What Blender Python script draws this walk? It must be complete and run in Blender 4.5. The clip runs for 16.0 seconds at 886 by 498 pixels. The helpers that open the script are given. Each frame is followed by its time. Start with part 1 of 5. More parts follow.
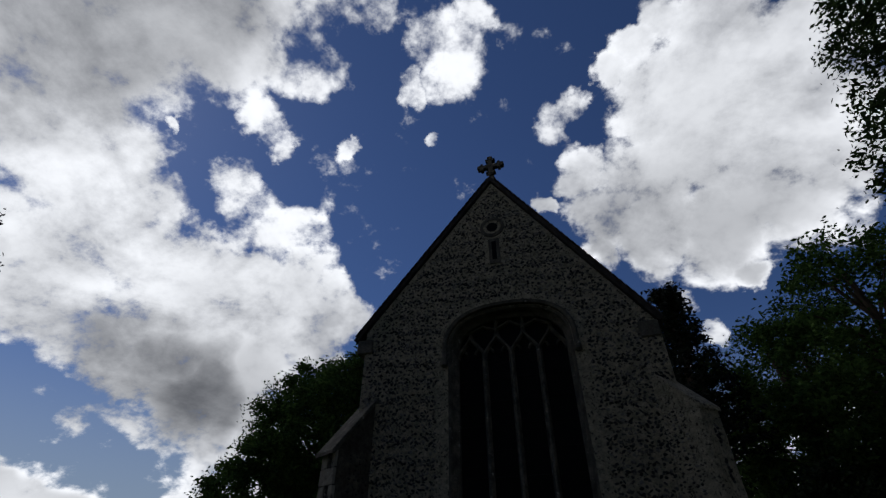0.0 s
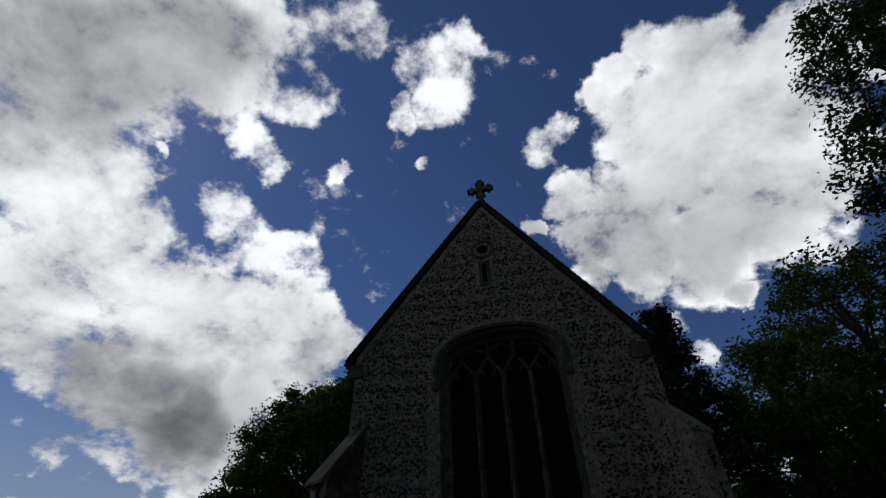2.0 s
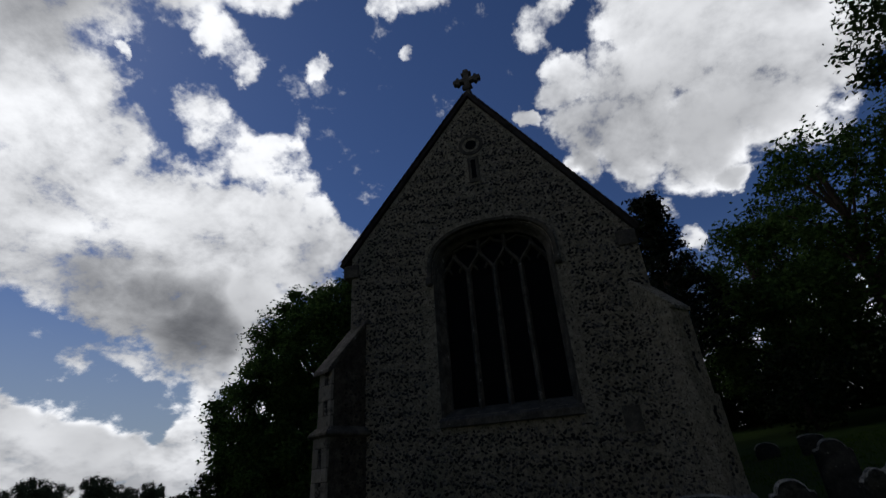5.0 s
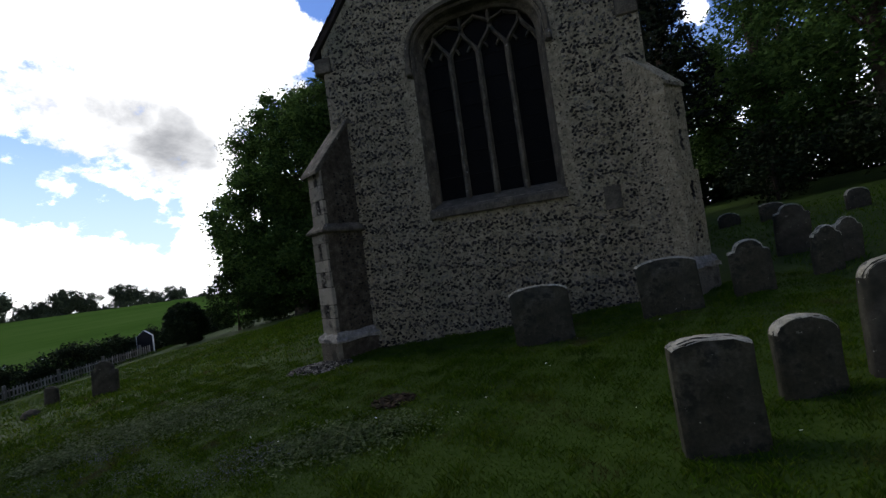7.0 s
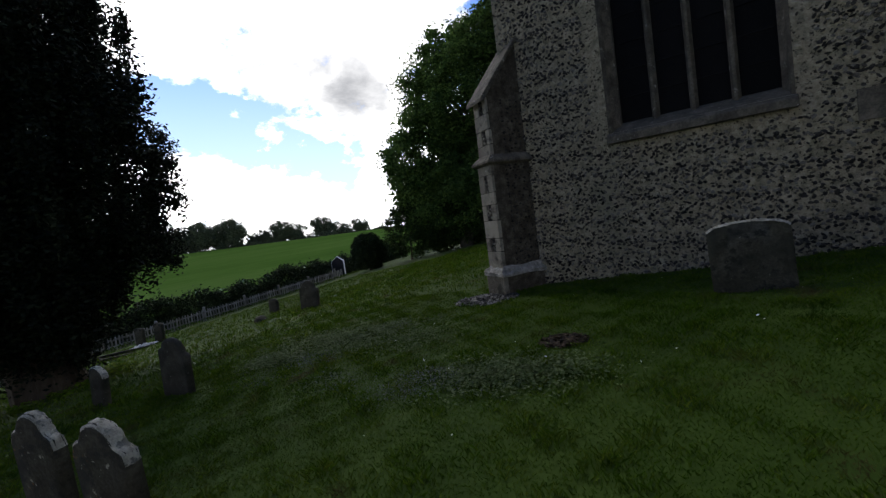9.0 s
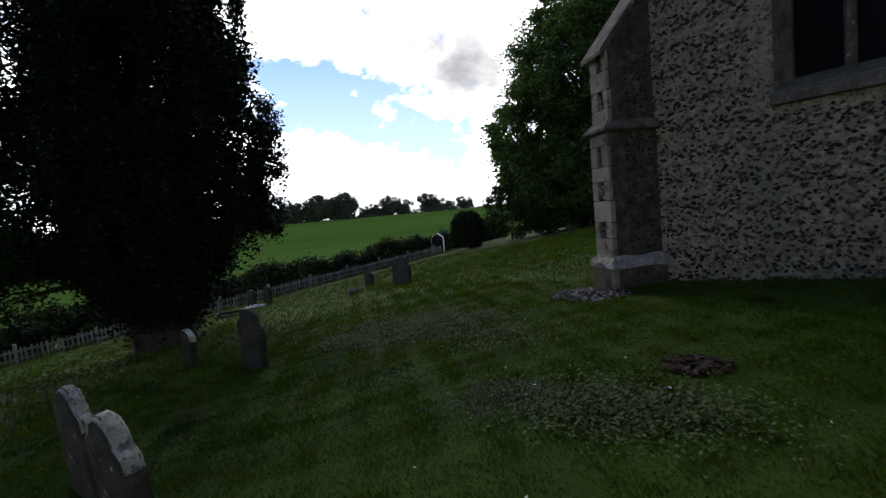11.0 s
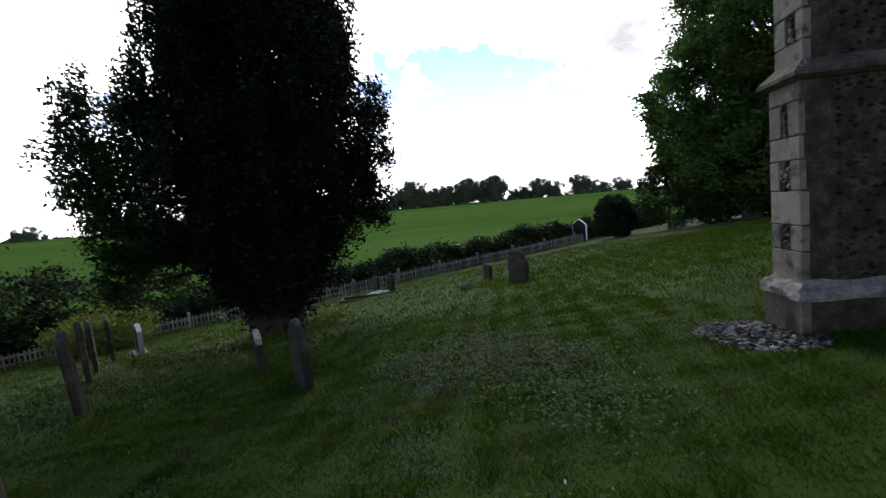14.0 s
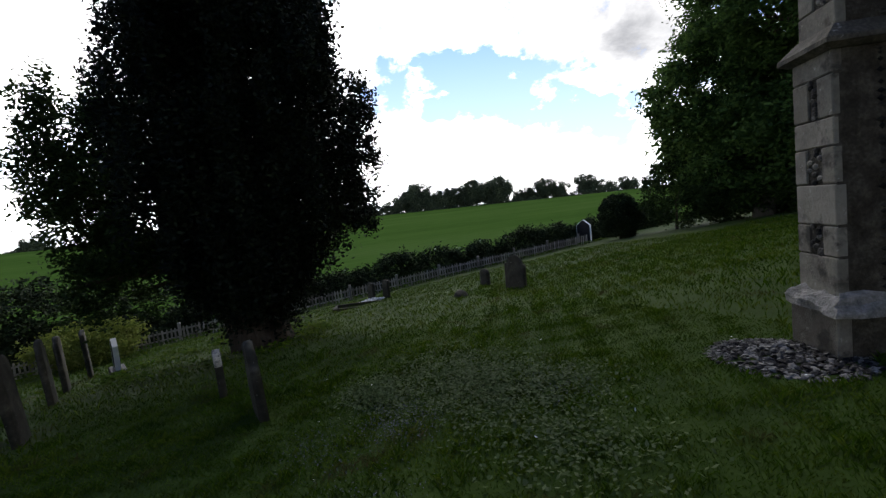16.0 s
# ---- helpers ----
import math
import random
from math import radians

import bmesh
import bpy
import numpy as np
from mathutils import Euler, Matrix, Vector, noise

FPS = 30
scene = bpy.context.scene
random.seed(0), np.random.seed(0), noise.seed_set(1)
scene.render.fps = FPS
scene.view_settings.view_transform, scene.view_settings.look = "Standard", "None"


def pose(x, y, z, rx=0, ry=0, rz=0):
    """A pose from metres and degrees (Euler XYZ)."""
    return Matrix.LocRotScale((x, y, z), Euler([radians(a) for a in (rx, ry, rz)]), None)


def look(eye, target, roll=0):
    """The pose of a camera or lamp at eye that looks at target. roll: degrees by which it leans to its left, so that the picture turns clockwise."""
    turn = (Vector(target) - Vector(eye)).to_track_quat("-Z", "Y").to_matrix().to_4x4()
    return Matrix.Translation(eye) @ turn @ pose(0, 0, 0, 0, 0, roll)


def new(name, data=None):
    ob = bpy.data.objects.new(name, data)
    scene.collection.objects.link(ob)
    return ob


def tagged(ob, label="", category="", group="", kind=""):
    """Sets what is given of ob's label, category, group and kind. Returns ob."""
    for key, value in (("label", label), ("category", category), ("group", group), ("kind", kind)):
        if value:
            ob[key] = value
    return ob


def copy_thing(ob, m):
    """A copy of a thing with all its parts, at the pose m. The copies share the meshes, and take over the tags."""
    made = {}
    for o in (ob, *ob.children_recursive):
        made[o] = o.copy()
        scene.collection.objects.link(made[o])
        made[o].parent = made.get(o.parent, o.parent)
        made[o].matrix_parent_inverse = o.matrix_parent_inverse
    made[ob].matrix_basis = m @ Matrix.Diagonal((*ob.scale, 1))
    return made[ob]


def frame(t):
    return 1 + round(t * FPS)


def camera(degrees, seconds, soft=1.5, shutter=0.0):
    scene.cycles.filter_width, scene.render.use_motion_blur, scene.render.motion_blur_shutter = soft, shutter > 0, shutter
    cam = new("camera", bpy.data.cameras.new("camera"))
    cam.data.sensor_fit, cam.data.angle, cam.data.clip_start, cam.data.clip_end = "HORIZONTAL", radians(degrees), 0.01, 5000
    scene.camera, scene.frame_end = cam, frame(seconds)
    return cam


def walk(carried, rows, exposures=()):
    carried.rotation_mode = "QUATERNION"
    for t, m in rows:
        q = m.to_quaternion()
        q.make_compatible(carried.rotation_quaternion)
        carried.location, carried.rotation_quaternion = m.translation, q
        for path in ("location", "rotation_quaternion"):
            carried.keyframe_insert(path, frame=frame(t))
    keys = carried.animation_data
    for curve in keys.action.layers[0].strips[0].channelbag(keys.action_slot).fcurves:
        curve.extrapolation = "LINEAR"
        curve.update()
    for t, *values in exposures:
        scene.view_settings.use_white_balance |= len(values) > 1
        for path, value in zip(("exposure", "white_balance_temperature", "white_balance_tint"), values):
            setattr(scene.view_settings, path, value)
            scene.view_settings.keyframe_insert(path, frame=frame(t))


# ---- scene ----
# x runs along the church's end wall, y towards it, z up; metres
cam = camera(88.0, 16.0, soft=1.35, shutter=0.25)
PATH = [
    (0, 0.001, 0.002, 1.641, 126.69, 0.03, 17.61),
    (0.5, 0.004, 0.003, 1.640, 127.44, 0.01, 17.78),
    (1, 0.006, 0.003, 1.639, 128.70, 0.84, 17.37),
    (1.5, 0.008, 0.002, 1.637, 129.42, 0.52, 16.98),
    (2, 0.009, 0.000, 1.635, 129.52, 1.04, 16.93),
    (2.5, 0.009, 0.002, 1.638, 129.15, 1.37, 16.95),
    (3, 0.010, 0.003, 1.640, 128.36, 0.97, 16.72),
    (5.5, 0.080, 0.010, 1.620, 109.69, 5.40, 17.40),
    (6, 0.064, 0.080, 1.580, 101.05, 6.10, 15.15),
    (6.5, 0.040, 0.120, 1.575, 95.77, 7.30, 15.30),
    (7, 0.000, 0.121, 1.572, 92.12, 7.77, 16.70),
    (7.5, -0.030, 0.125, 1.580, 90.16, 8.16, 19.49),
    (8, -0.080, 0.120, 1.575, 88.43, 8.59, 29.90),
    (8.2, -0.095, 0.150, 1.580, 87.84, 9.60, 33.82),
    (10.3, -0.575, 0.905, 1.465, 85.74, 5.15, 39.99),
    (10.5, -0.612, 0.975, 1.490, 86.08, 5.40, 42.93),
    (11, -0.752, 1.221, 1.501, 85.51, 5.08, 49.85),
    (11.5, -0.960, 1.500, 1.511, 85.17, 3.51, 53.95),
    (12, -1.030, 1.890, 1.520, 87.21, 7.18, 63.77),
    (12.5, -1.070, 2.230, 1.575, 83.50, 7.95, 70.46),
    (13, -1.290, 2.380, 1.583, 81.28, 4.58, 67.73),
    (13.5, -1.550, 2.560, 1.595, 80.91, 4.10, 61.30),
    (14, -1.580, 2.840, 1.585, 84.93, 4.97, 68.57),
    (14.5, -1.630, 3.050, 1.572, 87.39, 5.26, 71.00),
    (15, -1.770, 3.190, 1.575, 86.30, 1.92, 74.12),
    (15.5, -1.960, 3.280, 1.575, 84.30, 4.57, 70.63),
    (16, -2.094, 3.413, 1.560, 85.31, 5.92, 69.28),
]
EXPOSURES = [(0.0, -1.43, 6300, 10), (3.2, -1.43, 6300, 10), (5.3, -1.43, 6400, 10), (5.6, -1.23, 6400, 10), (6.0, -0.86, 6450, 10), (6.5, -0.16, 6500, 9), (7.0, 0.39, 6600, 9), (8.2, 0.64, 6700, 9), (10.5, 0.54, 6700, 10), (11.5, 0.74, 6700, 10), (12.5, 0.94, 6700, 10), (13.5, 0.94, 6700, 10), (14.0, 1.14, 6700, 10), (14.5, 0.99, 6700, 10), (15.2, 0.74, 6700, 10), (16.0, 0.69, 6700, 10)]
walk(cam, [(t, pose(x, y, z, rx, ry, rz)) for t, x, y, z, rx, ry, rz in PATH], EXPOSURES)

# ---------------------------------------------------------------- sky and sun
SUN_AZ, SUN_EL = 72.0, 44.0      # degrees anticlockwise from +y, and up
world = bpy.data.worlds.new("sky")
scene.world = world
world.use_nodes = True
wt = world.node_tree
wt.nodes.clear()


def wmath(op, a, b=None, c=None, clamp=False):
    n = wt.nodes.new("ShaderNodeMath")
    n.operation, n.use_clamp = op, clamp
    for i, v in enumerate((a, b, c)):
        if v is None:
            continue
        if isinstance(v, (int, float)):
            n.inputs[i].default_value = v
        else:
            wt.links.new(v, n.inputs[i])
    return n.outputs[0]


def wramp(x, lo, hi, a=0.0, b=1.0):
    n = wt.nodes.new("ShaderNodeMapRange")
    n.interpolation_type = "SMOOTHSTEP"
    wt.links.new(x, n.inputs["Value"])
    for key, v in (("From Min", lo), ("From Max", hi), ("To Min", a), ("To Max", b)):
        n.inputs[key].default_value = v
    return n.outputs["Result"]


sky = wt.nodes.new("ShaderNodeTexSky")
sky.sky_type, sky.sun_disc = "NISHITA", False
sky.sun_elevation, sky.sun_rotation = radians(SUN_EL), radians(-SUN_AZ)
sky.air_density, sky.dust_density, sky.ozone_density = 0.9, 0.15, 4.0
coords = wt.nodes.new("ShaderNodeTexCoord")
way = coords.outputs["Generated"]
split = wt.nodes.new("ShaderNodeSeparateXYZ")
wt.links.new(way, split.inputs[0])
up = split.outputs["Z"]
# a flat cloud layer seen in perspective
over = wmath("ADD", wmath("MAXIMUM", up, 0.0), 0.60)
plane = wt.nodes.new("ShaderNodeVectorMath")
plane.operation = "DIVIDE"
triple = wt.nodes.new("ShaderNodeCombineXYZ")
for i in range(3):
    wt.links.new(over, triple.inputs[i])
wt.links.new(way, plane.inputs[0])
wt.links.new(triple.outputs[0], plane.inputs[1])


def wnoise(scale, detail, rough, distort=0.0):
    n = wt.nodes.new("ShaderNodeTexNoise")
    n.inputs["Scale"].default_value, n.inputs["Detail"].default_value = scale, detail
    n.inputs["Roughness"].default_value, n.inputs["Distortion"].default_value = rough, distort
    wt.links.new(plane.outputs[0], n.inputs["Vector"])
    return n.outputs["Fac"]


# cumulus masses: degrees anticlockwise from +y, degrees up, half width in degrees
WEST_BANK = [
    (78.3, 45.0, 6.3), (72.7, 49.5, 7.9), (64.2, 54.5, 6.7), (58.3, 58.5, 4.3), (72.2, 38.7, 5.8), (65.3, 37.6, 5.5), (69.1, 33.6, 4.1), (61.3, 33.0, 5.6),
    (62.8, 27.5, 5.2), (57.4, 30.1, 4.8), (50.6, 29.0, 4.6), (44.6, 29.1, 4.9), (37.2, 28.4, 5.8), (31.2, 27.8, 3.3), (50.5, 24.0, 7.2), (58.4, 20.9, 4.3),
    (42.1, 23.2, 6.6), (45.2, 17.4, 5.4), (53.1, 19.4, 4.0), (34.9, 24.1, 3.8), (40.5, 15.1, 3.3), (58.9, 54.2, 6.0),
]
WISPS = [
    (50.7, 40.9, 2.5), (48.7, 38.1, 2.9), (44.7, 35.8, 3.9), (39.4, 36.9, 2.7), (48.7, 47.4, 2.4), (46.0, 45.7, 1.8), (46.3, 62.0, 3.6), (36.7, 64.3, 3.5),
    (48.0, 57.2, 3.4), (42.3, 55.3, 3.2), (49.5, 54.2, 3.1), (52.8, 49.8, 1.9), (16.4, 60.0, 4.6), (23.8, 55.7, 1.7), (22.5, 61.1, 2.5), (9.1, 63.6, 2.3),
    (-3.1, 50.3, 2.6), (-7.0, 50.9, 1.8), (35.3, 47.9, 1.3), (59.1, 43.2, 0.8), (-14.0, 26.2, 1.5), (-14.9, 22.3, 1.4), (19.0, 50.3, 0.8),
]
EAST_BANK = [
    (-26.3, 55.6, 2.5), (-20.1, 54.8, 2.1), (-14.7, 53.2, 2.0), (-20.5, 48.4, 5.2), (-31.3, 50.3, 4.9), (-24.7, 41.8, 7.5), (-33.4, 43.4, 7.5), (-41.6, 44.6, 4.9),
    (-14.5, 40.9, 5.5), (-6.1, 43.8, 3.1), (-7.4, 38.0, 4.2), (-13.4, 35.0, 4.9), (-20.3, 32.8, 5.1), (-27.2, 34.5, 5.7), (-32.4, 35.8, 5.3), (-5.4, 34.2, 2.2),
    (-22.1, 27.6, 1.9), (0.4, 40.9, 1.6), (-46.0, 42.0, 3.2),
]
LOW_BANK = [(72.0, 25.0, 6.5), (84.0, 21.0, 8.0), (97.0, 20.0, 11.0), (112.0, 20.0, 12.0), (64.0, 22.5, 4.0), (82.0, 10.0, 6.0), (96.0, 9.0, 8.0), (58.0, 21.5, 4.0), (50.0, 20.0, 4.5), (42.0, 15.0, 5.0)]
CLOUDS = [(*c, 1.0) for c in WEST_BANK + EAST_BANK + LOW_BANK] + [(*c, 0.62) for c in WISPS]


def heading(az, el):
    a, e = radians(az), radians(el)
    return Vector((-math.sin(a) * math.cos(e), math.cos(a) * math.cos(e), math.sin(e)))


def wwarp(scale, amount, detail):
    n = wt.nodes.new("ShaderNodeTexNoise")
    n.inputs["Scale"].default_value, n.inputs["Detail"].default_value, n.inputs["Roughness"].default_value = scale, detail, 0.6
    wt.links.new(way, n.inputs["Vector"])
    c = wt.nodes.new("ShaderNodeVectorMath")
    c.operation = "SUBTRACT"
    wt.links.new(n.outputs["Color"], c.inputs[0])
    c.inputs[1].default_value = (0.5, 0.5, 0.5)
    m = wt.nodes.new("ShaderNodeVectorMath")
    m.operation = "SCALE"
    m.inputs["Scale"].default_value = amount
    wt.links.new(c.outputs[0], m.inputs[0])
    return m.outputs[0]


bent = wt.nodes.new("ShaderNodeVectorMath")
wt.links.new(way, bent.inputs[0])
wt.links.new(wwarp(9.0, 0.13, 9.0), bent.inputs[1])
eased = wt.nodes.new("ShaderNodeVectorMath")
wt.links.new(way, eased.inputs[0])
wt.links.new(wwarp(6.0, 0.16, 2.5), eased.inputs[1])


def unit(node):
    n = wt.nodes.new("ShaderNodeVectorMath")
    n.operation = "NORMALIZE"
    wt.links.new(node.outputs[0], n.inputs[0])
    return n


bent, eased = unit(bent), unit(eased)
cover = None
for az, el, r, k in CLOUDS:
    d = wt.nodes.new("ShaderNodeVectorMath")
    d.operation = "DOT_PRODUCT"
    wt.links.new(bent.outputs[0], d.inputs[0])
    d.inputs[1].default_value = heading(az, el)
    mass = wramp(d.outputs["Value"], math.cos(radians(r) * 1.42), math.cos(radians(r) * 0.35))
    if k < 1:
        mass = wmath("MULTIPLY", mass, k)
    cover = mass if cover is None else wmath("MAXIMUM", cover, mass)
low = wramp(up, 0.36, 0.08, 0.0, 0.95)
cover = wmath("MAXIMUM", cover, low)
# a long clear strip below the heavy cloud
for az, el in ((68, 13.2), (65, 12.6), (62, 12.0), (59, 11.4), (56, 10.6), (53, 9.8), (50, 9.0), (47, 8.2)):
    d = wt.nodes.new("ShaderNodeVectorMath")
    d.operation = "DOT_PRODUCT"
    wt.links.new(eased.outputs[0], d.inputs[0])
    d.inputs[1].default_value = (-math.sin(radians(az)) * math.cos(radians(el)), math.cos(radians(az)) * math.cos(radians(el)), math.sin(radians(el)))
    cover = wmath("MULTIPLY", cover, wramp(d.outputs["Value"], math.cos(0.056), math.cos(0.020), 1.0, 0.12))
puff = wnoise(4.6, 10.0, 0.60, 0.25)
fine = wnoise(17.0, 9.0, 0.62)
body = wmath("ADD", wmath("MULTIPLY", wmath("SUBTRACT", puff, 0.5), 1.5), wmath("MULTIPLY", wmath("SUBTRACT", fine, 0.5), 2.3))
thick = wmath("ADD", wmath("MULTIPLY", cover, 1.05), body)
mask = wramp(thick, 0.24, 0.86)
mild = wnoise(2.4, 3.0, 0.5)
deep = wramp(wmath("ADD", cover, wmath("MULTIPLY", wmath("SUBTRACT", mild, 0.5), 1.3)), 0.50, 1.15)
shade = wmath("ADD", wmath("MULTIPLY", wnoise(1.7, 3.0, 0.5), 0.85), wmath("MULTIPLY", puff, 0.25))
grey = wmath("MULTIPLY", deep, wramp(shade, 0.44, 0.74, 0.0, 0.55))
# shaded undersides of the thickest masses
BELLIES = [
    (71.5, 48.2, 7.1, 0.62),
    (64.3, 52.4, 6.2, 0.62),
    (77.6, 44.3, 5.5, 0.50),
    (72.3, 38.0, 3.5, 0.35),
    (45.7, 17.0, 4.6, 1.00),
    (51.2, 18.7, 3.3, 0.60),
    (41.1, 19.7, 3.5, 0.55),
    (48.9, 21.4, 4.9, 0.45),
    (-31.7, 43.0, 6.1, 0.30),
    (-22.7, 38.5, 5.6, 0.26),
    (-30.5, 34.8, 4.0, 0.30),
]
for az, el, r, k in BELLIES + [(76.5, 18.5, 4.0, 0.5), (47.0, 18.0, 6.0, 0.80), (52.5, 17.5, 5.5, 0.62), (41.5, 17.5, 4.5, 0.6), (108.0, 17.0, 5.0, 0.35)]:
    d = wt.nodes.new("ShaderNodeVectorMath")
    d.operation = "DOT_PRODUCT"
    wt.links.new(eased.outputs[0], d.inputs[0])
    d.inputs[1].default_value = heading(az, el)
    belly = wmath("MULTIPLY", wramp(d.outputs["Value"], math.cos(radians(r) * 1.4), math.cos(radians(r) * 0.3)), k)
    grey = wmath("MAXIMUM", grey, wmath("MULTIPLY", belly, wramp(puff, 0.30, 0.66, 1.0, 0.85)))
white = wt.nodes.new("ShaderNodeMix")
white.data_type = "RGBA"
wt.links.new(grey, white.inputs["Factor"])
lit = wt.nodes.new("ShaderNodeMix")
lit.data_type = "RGBA"
wt.links.new(wramp(wmath("ADD", wmath("MULTIPLY", puff, 0.7), wmath("MULTIPLY", fine, 0.3)), 0.34, 0.62), lit.inputs["Factor"])
lit.inputs["A"].default_value = (1.18, 1.20, 1.26, 1)
lit.inputs["B"].default_value = (2.75, 2.77, 2.82, 1)
wt.links.new(lit.outputs["Result"], white.inputs["A"])
white.inputs["B"].default_value = (0.25, 0.26, 0.29, 1)
dim = wt.nodes.new("ShaderNodeVectorMath")
dim.operation = "MULTIPLY"
dim.inputs[1].default_value = (0.088, 0.100, 0.132)
wt.links.new(sky.outputs[0], dim.inputs[0])
mixed = wt.nodes.new("ShaderNodeMix")
mixed.data_type = "RGBA"
wt.links.new(mask, mixed.inputs["Factor"])
haze = wt.nodes.new("ShaderNodeMix")
haze.data_type = "RGBA"
wt.links.new(wramp(up, 0.42, 0.05, 0.0, 0.75), haze.inputs["Factor"])
wt.links.new(dim.outputs[0], haze.inputs["A"])
haze.inputs["B"].default_value = (0.62, 0.74, 0.86, 1)
wt.links.new(haze.outputs["Result"], mixed.inputs["A"])
wt.links.new(white.outputs["Result"], mixed.inputs["B"])
back = wt.nodes.new("ShaderNodeBackground")
back.inputs["Strength"].default_value = 1.0
wt.links.new(mixed.outputs["Result"], back.inputs["Color"])
wout = wt.nodes.new("ShaderNodeOutputWorld")
wt.links.new(back.outputs[0], wout.inputs["Surface"])

sun = new("sun", bpy.data.lights.new("sun", "SUN"))
sun.data.energy, sun.data.angle, sun.data.color = 0.7, radians(14), (1.0, 0.95, 0.86)
toward = Vector((-math.sin(radians(SUN_AZ)) * math.cos(radians(SUN_EL)), math.cos(radians(SUN_AZ)) * math.cos(radians(SUN_EL)), math.sin(radians(SUN_EL))))
sun.matrix_world = look(toward * 60, (0, 0, 0))


# ---------------------------------------------------------------- materials
def material(name, ramp, scale=6.0, rough=0.9, bump=0.3, fine_scale=None, distance=0.02, stretch=(1, 1, 1), spots=None, per="none", leaf=False, metal=0.0):
    """Two scales of noise over a colour ramp; spots: (colour, scale, low, high) for lichen, stains or the painted shade
    of pits; per: object or island for a change of shade from piece to piece.
    """
    m = bpy.data.materials.new(name)
    m.use_nodes = True
    t = m.node_tree
    b = t.nodes["Principled BSDF"]
    b.inputs["Roughness"].default_value, b.inputs["Metallic"].default_value = rough, metal
    b.inputs["Specular IOR Level"].default_value = 0.03 if leaf else 0.10
    tc = t.nodes.new("ShaderNodeTexCoord")
    mp = t.nodes.new("ShaderNodeMapping")
    mp.inputs["Scale"].default_value = stretch
    t.links.new(tc.outputs["Object"], mp.inputs["Vector"])

    def tex(s, detail=6.0, r=0.6):
        n = t.nodes.new("ShaderNodeTexNoise")
        n.inputs["Scale"].default_value, n.inputs["Detail"].default_value, n.inputs["Roughness"].default_value = s, detail, r
        t.links.new(mp.outputs[0], n.inputs["Vector"])
        return n.outputs["Fac"]

    coarse, finer = tex(scale), tex(fine_scale or scale * 7.3)
    add = t.nodes.new("ShaderNodeMath")
    add.operation = "MULTIPLY_ADD"
    t.links.new(finer, add.inputs[0])
    add.inputs[1].default_value = 0.45
    half = t.nodes.new("ShaderNodeMath")
    half.operation = "MULTIPLY_ADD"
    t.links.new(coarse, half.inputs[0])
    half.inputs[1].default_value, half.inputs[2].default_value = 1.0, -0.225
    t.links.new(half.outputs[0], add.inputs[2])
    value = add.outputs[0]
    if per != "none":
        rnd = t.nodes.new("ShaderNodeObjectInfo").outputs["Random"] if per == "object" else t.nodes.new("ShaderNodeNewGeometry").outputs["Random Per Island"]
        vary = t.nodes.new("ShaderNodeMath")
        vary.operation = "MULTIPLY_ADD"
        t.links.new(rnd, vary.inputs[0])
        vary.inputs[1].default_value = 0.5
        shift = t.nodes.new("ShaderNodeMath")
        shift.operation = "SUBTRACT"
        t.links.new(value, shift.inputs[0])
        shift.inputs[1].default_value = 0.25
        t.links.new(shift.outputs[0], vary.inputs[2])
        value = vary.outputs[0]
    cr = t.nodes.new("ShaderNodeValToRGB")
    cr.color_ramp.elements[0].position, cr.color_ramp.elements[-1].position = 0.28, 0.72
    els = cr.color_ramp.elements
    for i, c in enumerate(ramp):
        e = els[0] if i == 0 else (els[-1] if i == len(ramp) - 1 else els.new(0.28 + 0.44 * i / (len(ramp) - 1)))
        e.color = (*c, 1)
    t.links.new(value, cr.inputs[0])
    colour = cr.outputs[0]
    for sc, size, lo, hi in spots or ():
        mr = t.nodes.new("ShaderNodeMapRange")
        mr.interpolation_type = "SMOOTHSTEP"
        t.links.new(tex(size, 7.0, 0.65), mr.inputs["Value"])
        mr.inputs["From Min"].default_value, mr.inputs["From Max"].default_value = lo, hi
        mx = t.nodes.new("ShaderNodeMix")
        mx.data_type = "RGBA"
        t.links.new(mr.outputs["Result"], mx.inputs["Factor"])
        t.links.new(colour, mx.inputs["A"])
        mx.inputs["B"].default_value = (*sc, 1)
        colour = mx.outputs["Result"]
    t.links.new(colour, b.inputs["Base Color"])
    if bump:
        bp = t.nodes.new("ShaderNodeBump")
        bp.inputs["Strength"].default_value, bp.inputs["Distance"].default_value = bump, distance
        t.links.new(value if per == "none" else add.outputs[0], bp.inputs["Height"])
        t.links.new(bp.outputs[0], b.inputs["Normal"])
    if leaf:
        tr = t.nodes.new("ShaderNodeBsdfTranslucent")
        t.links.new(colour, tr.inputs["Color"])
        ms = t.nodes.new("ShaderNodeMixShader")
        ms.inputs[0].default_value = 0.3
        t.links.new(b.outputs[0], ms.inputs[1])
        t.links.new(tr.outputs[0], ms.inputs[2])
        t.links.new(ms.outputs[0], t.nodes["Material Output"].inputs["Surface"])
    return m


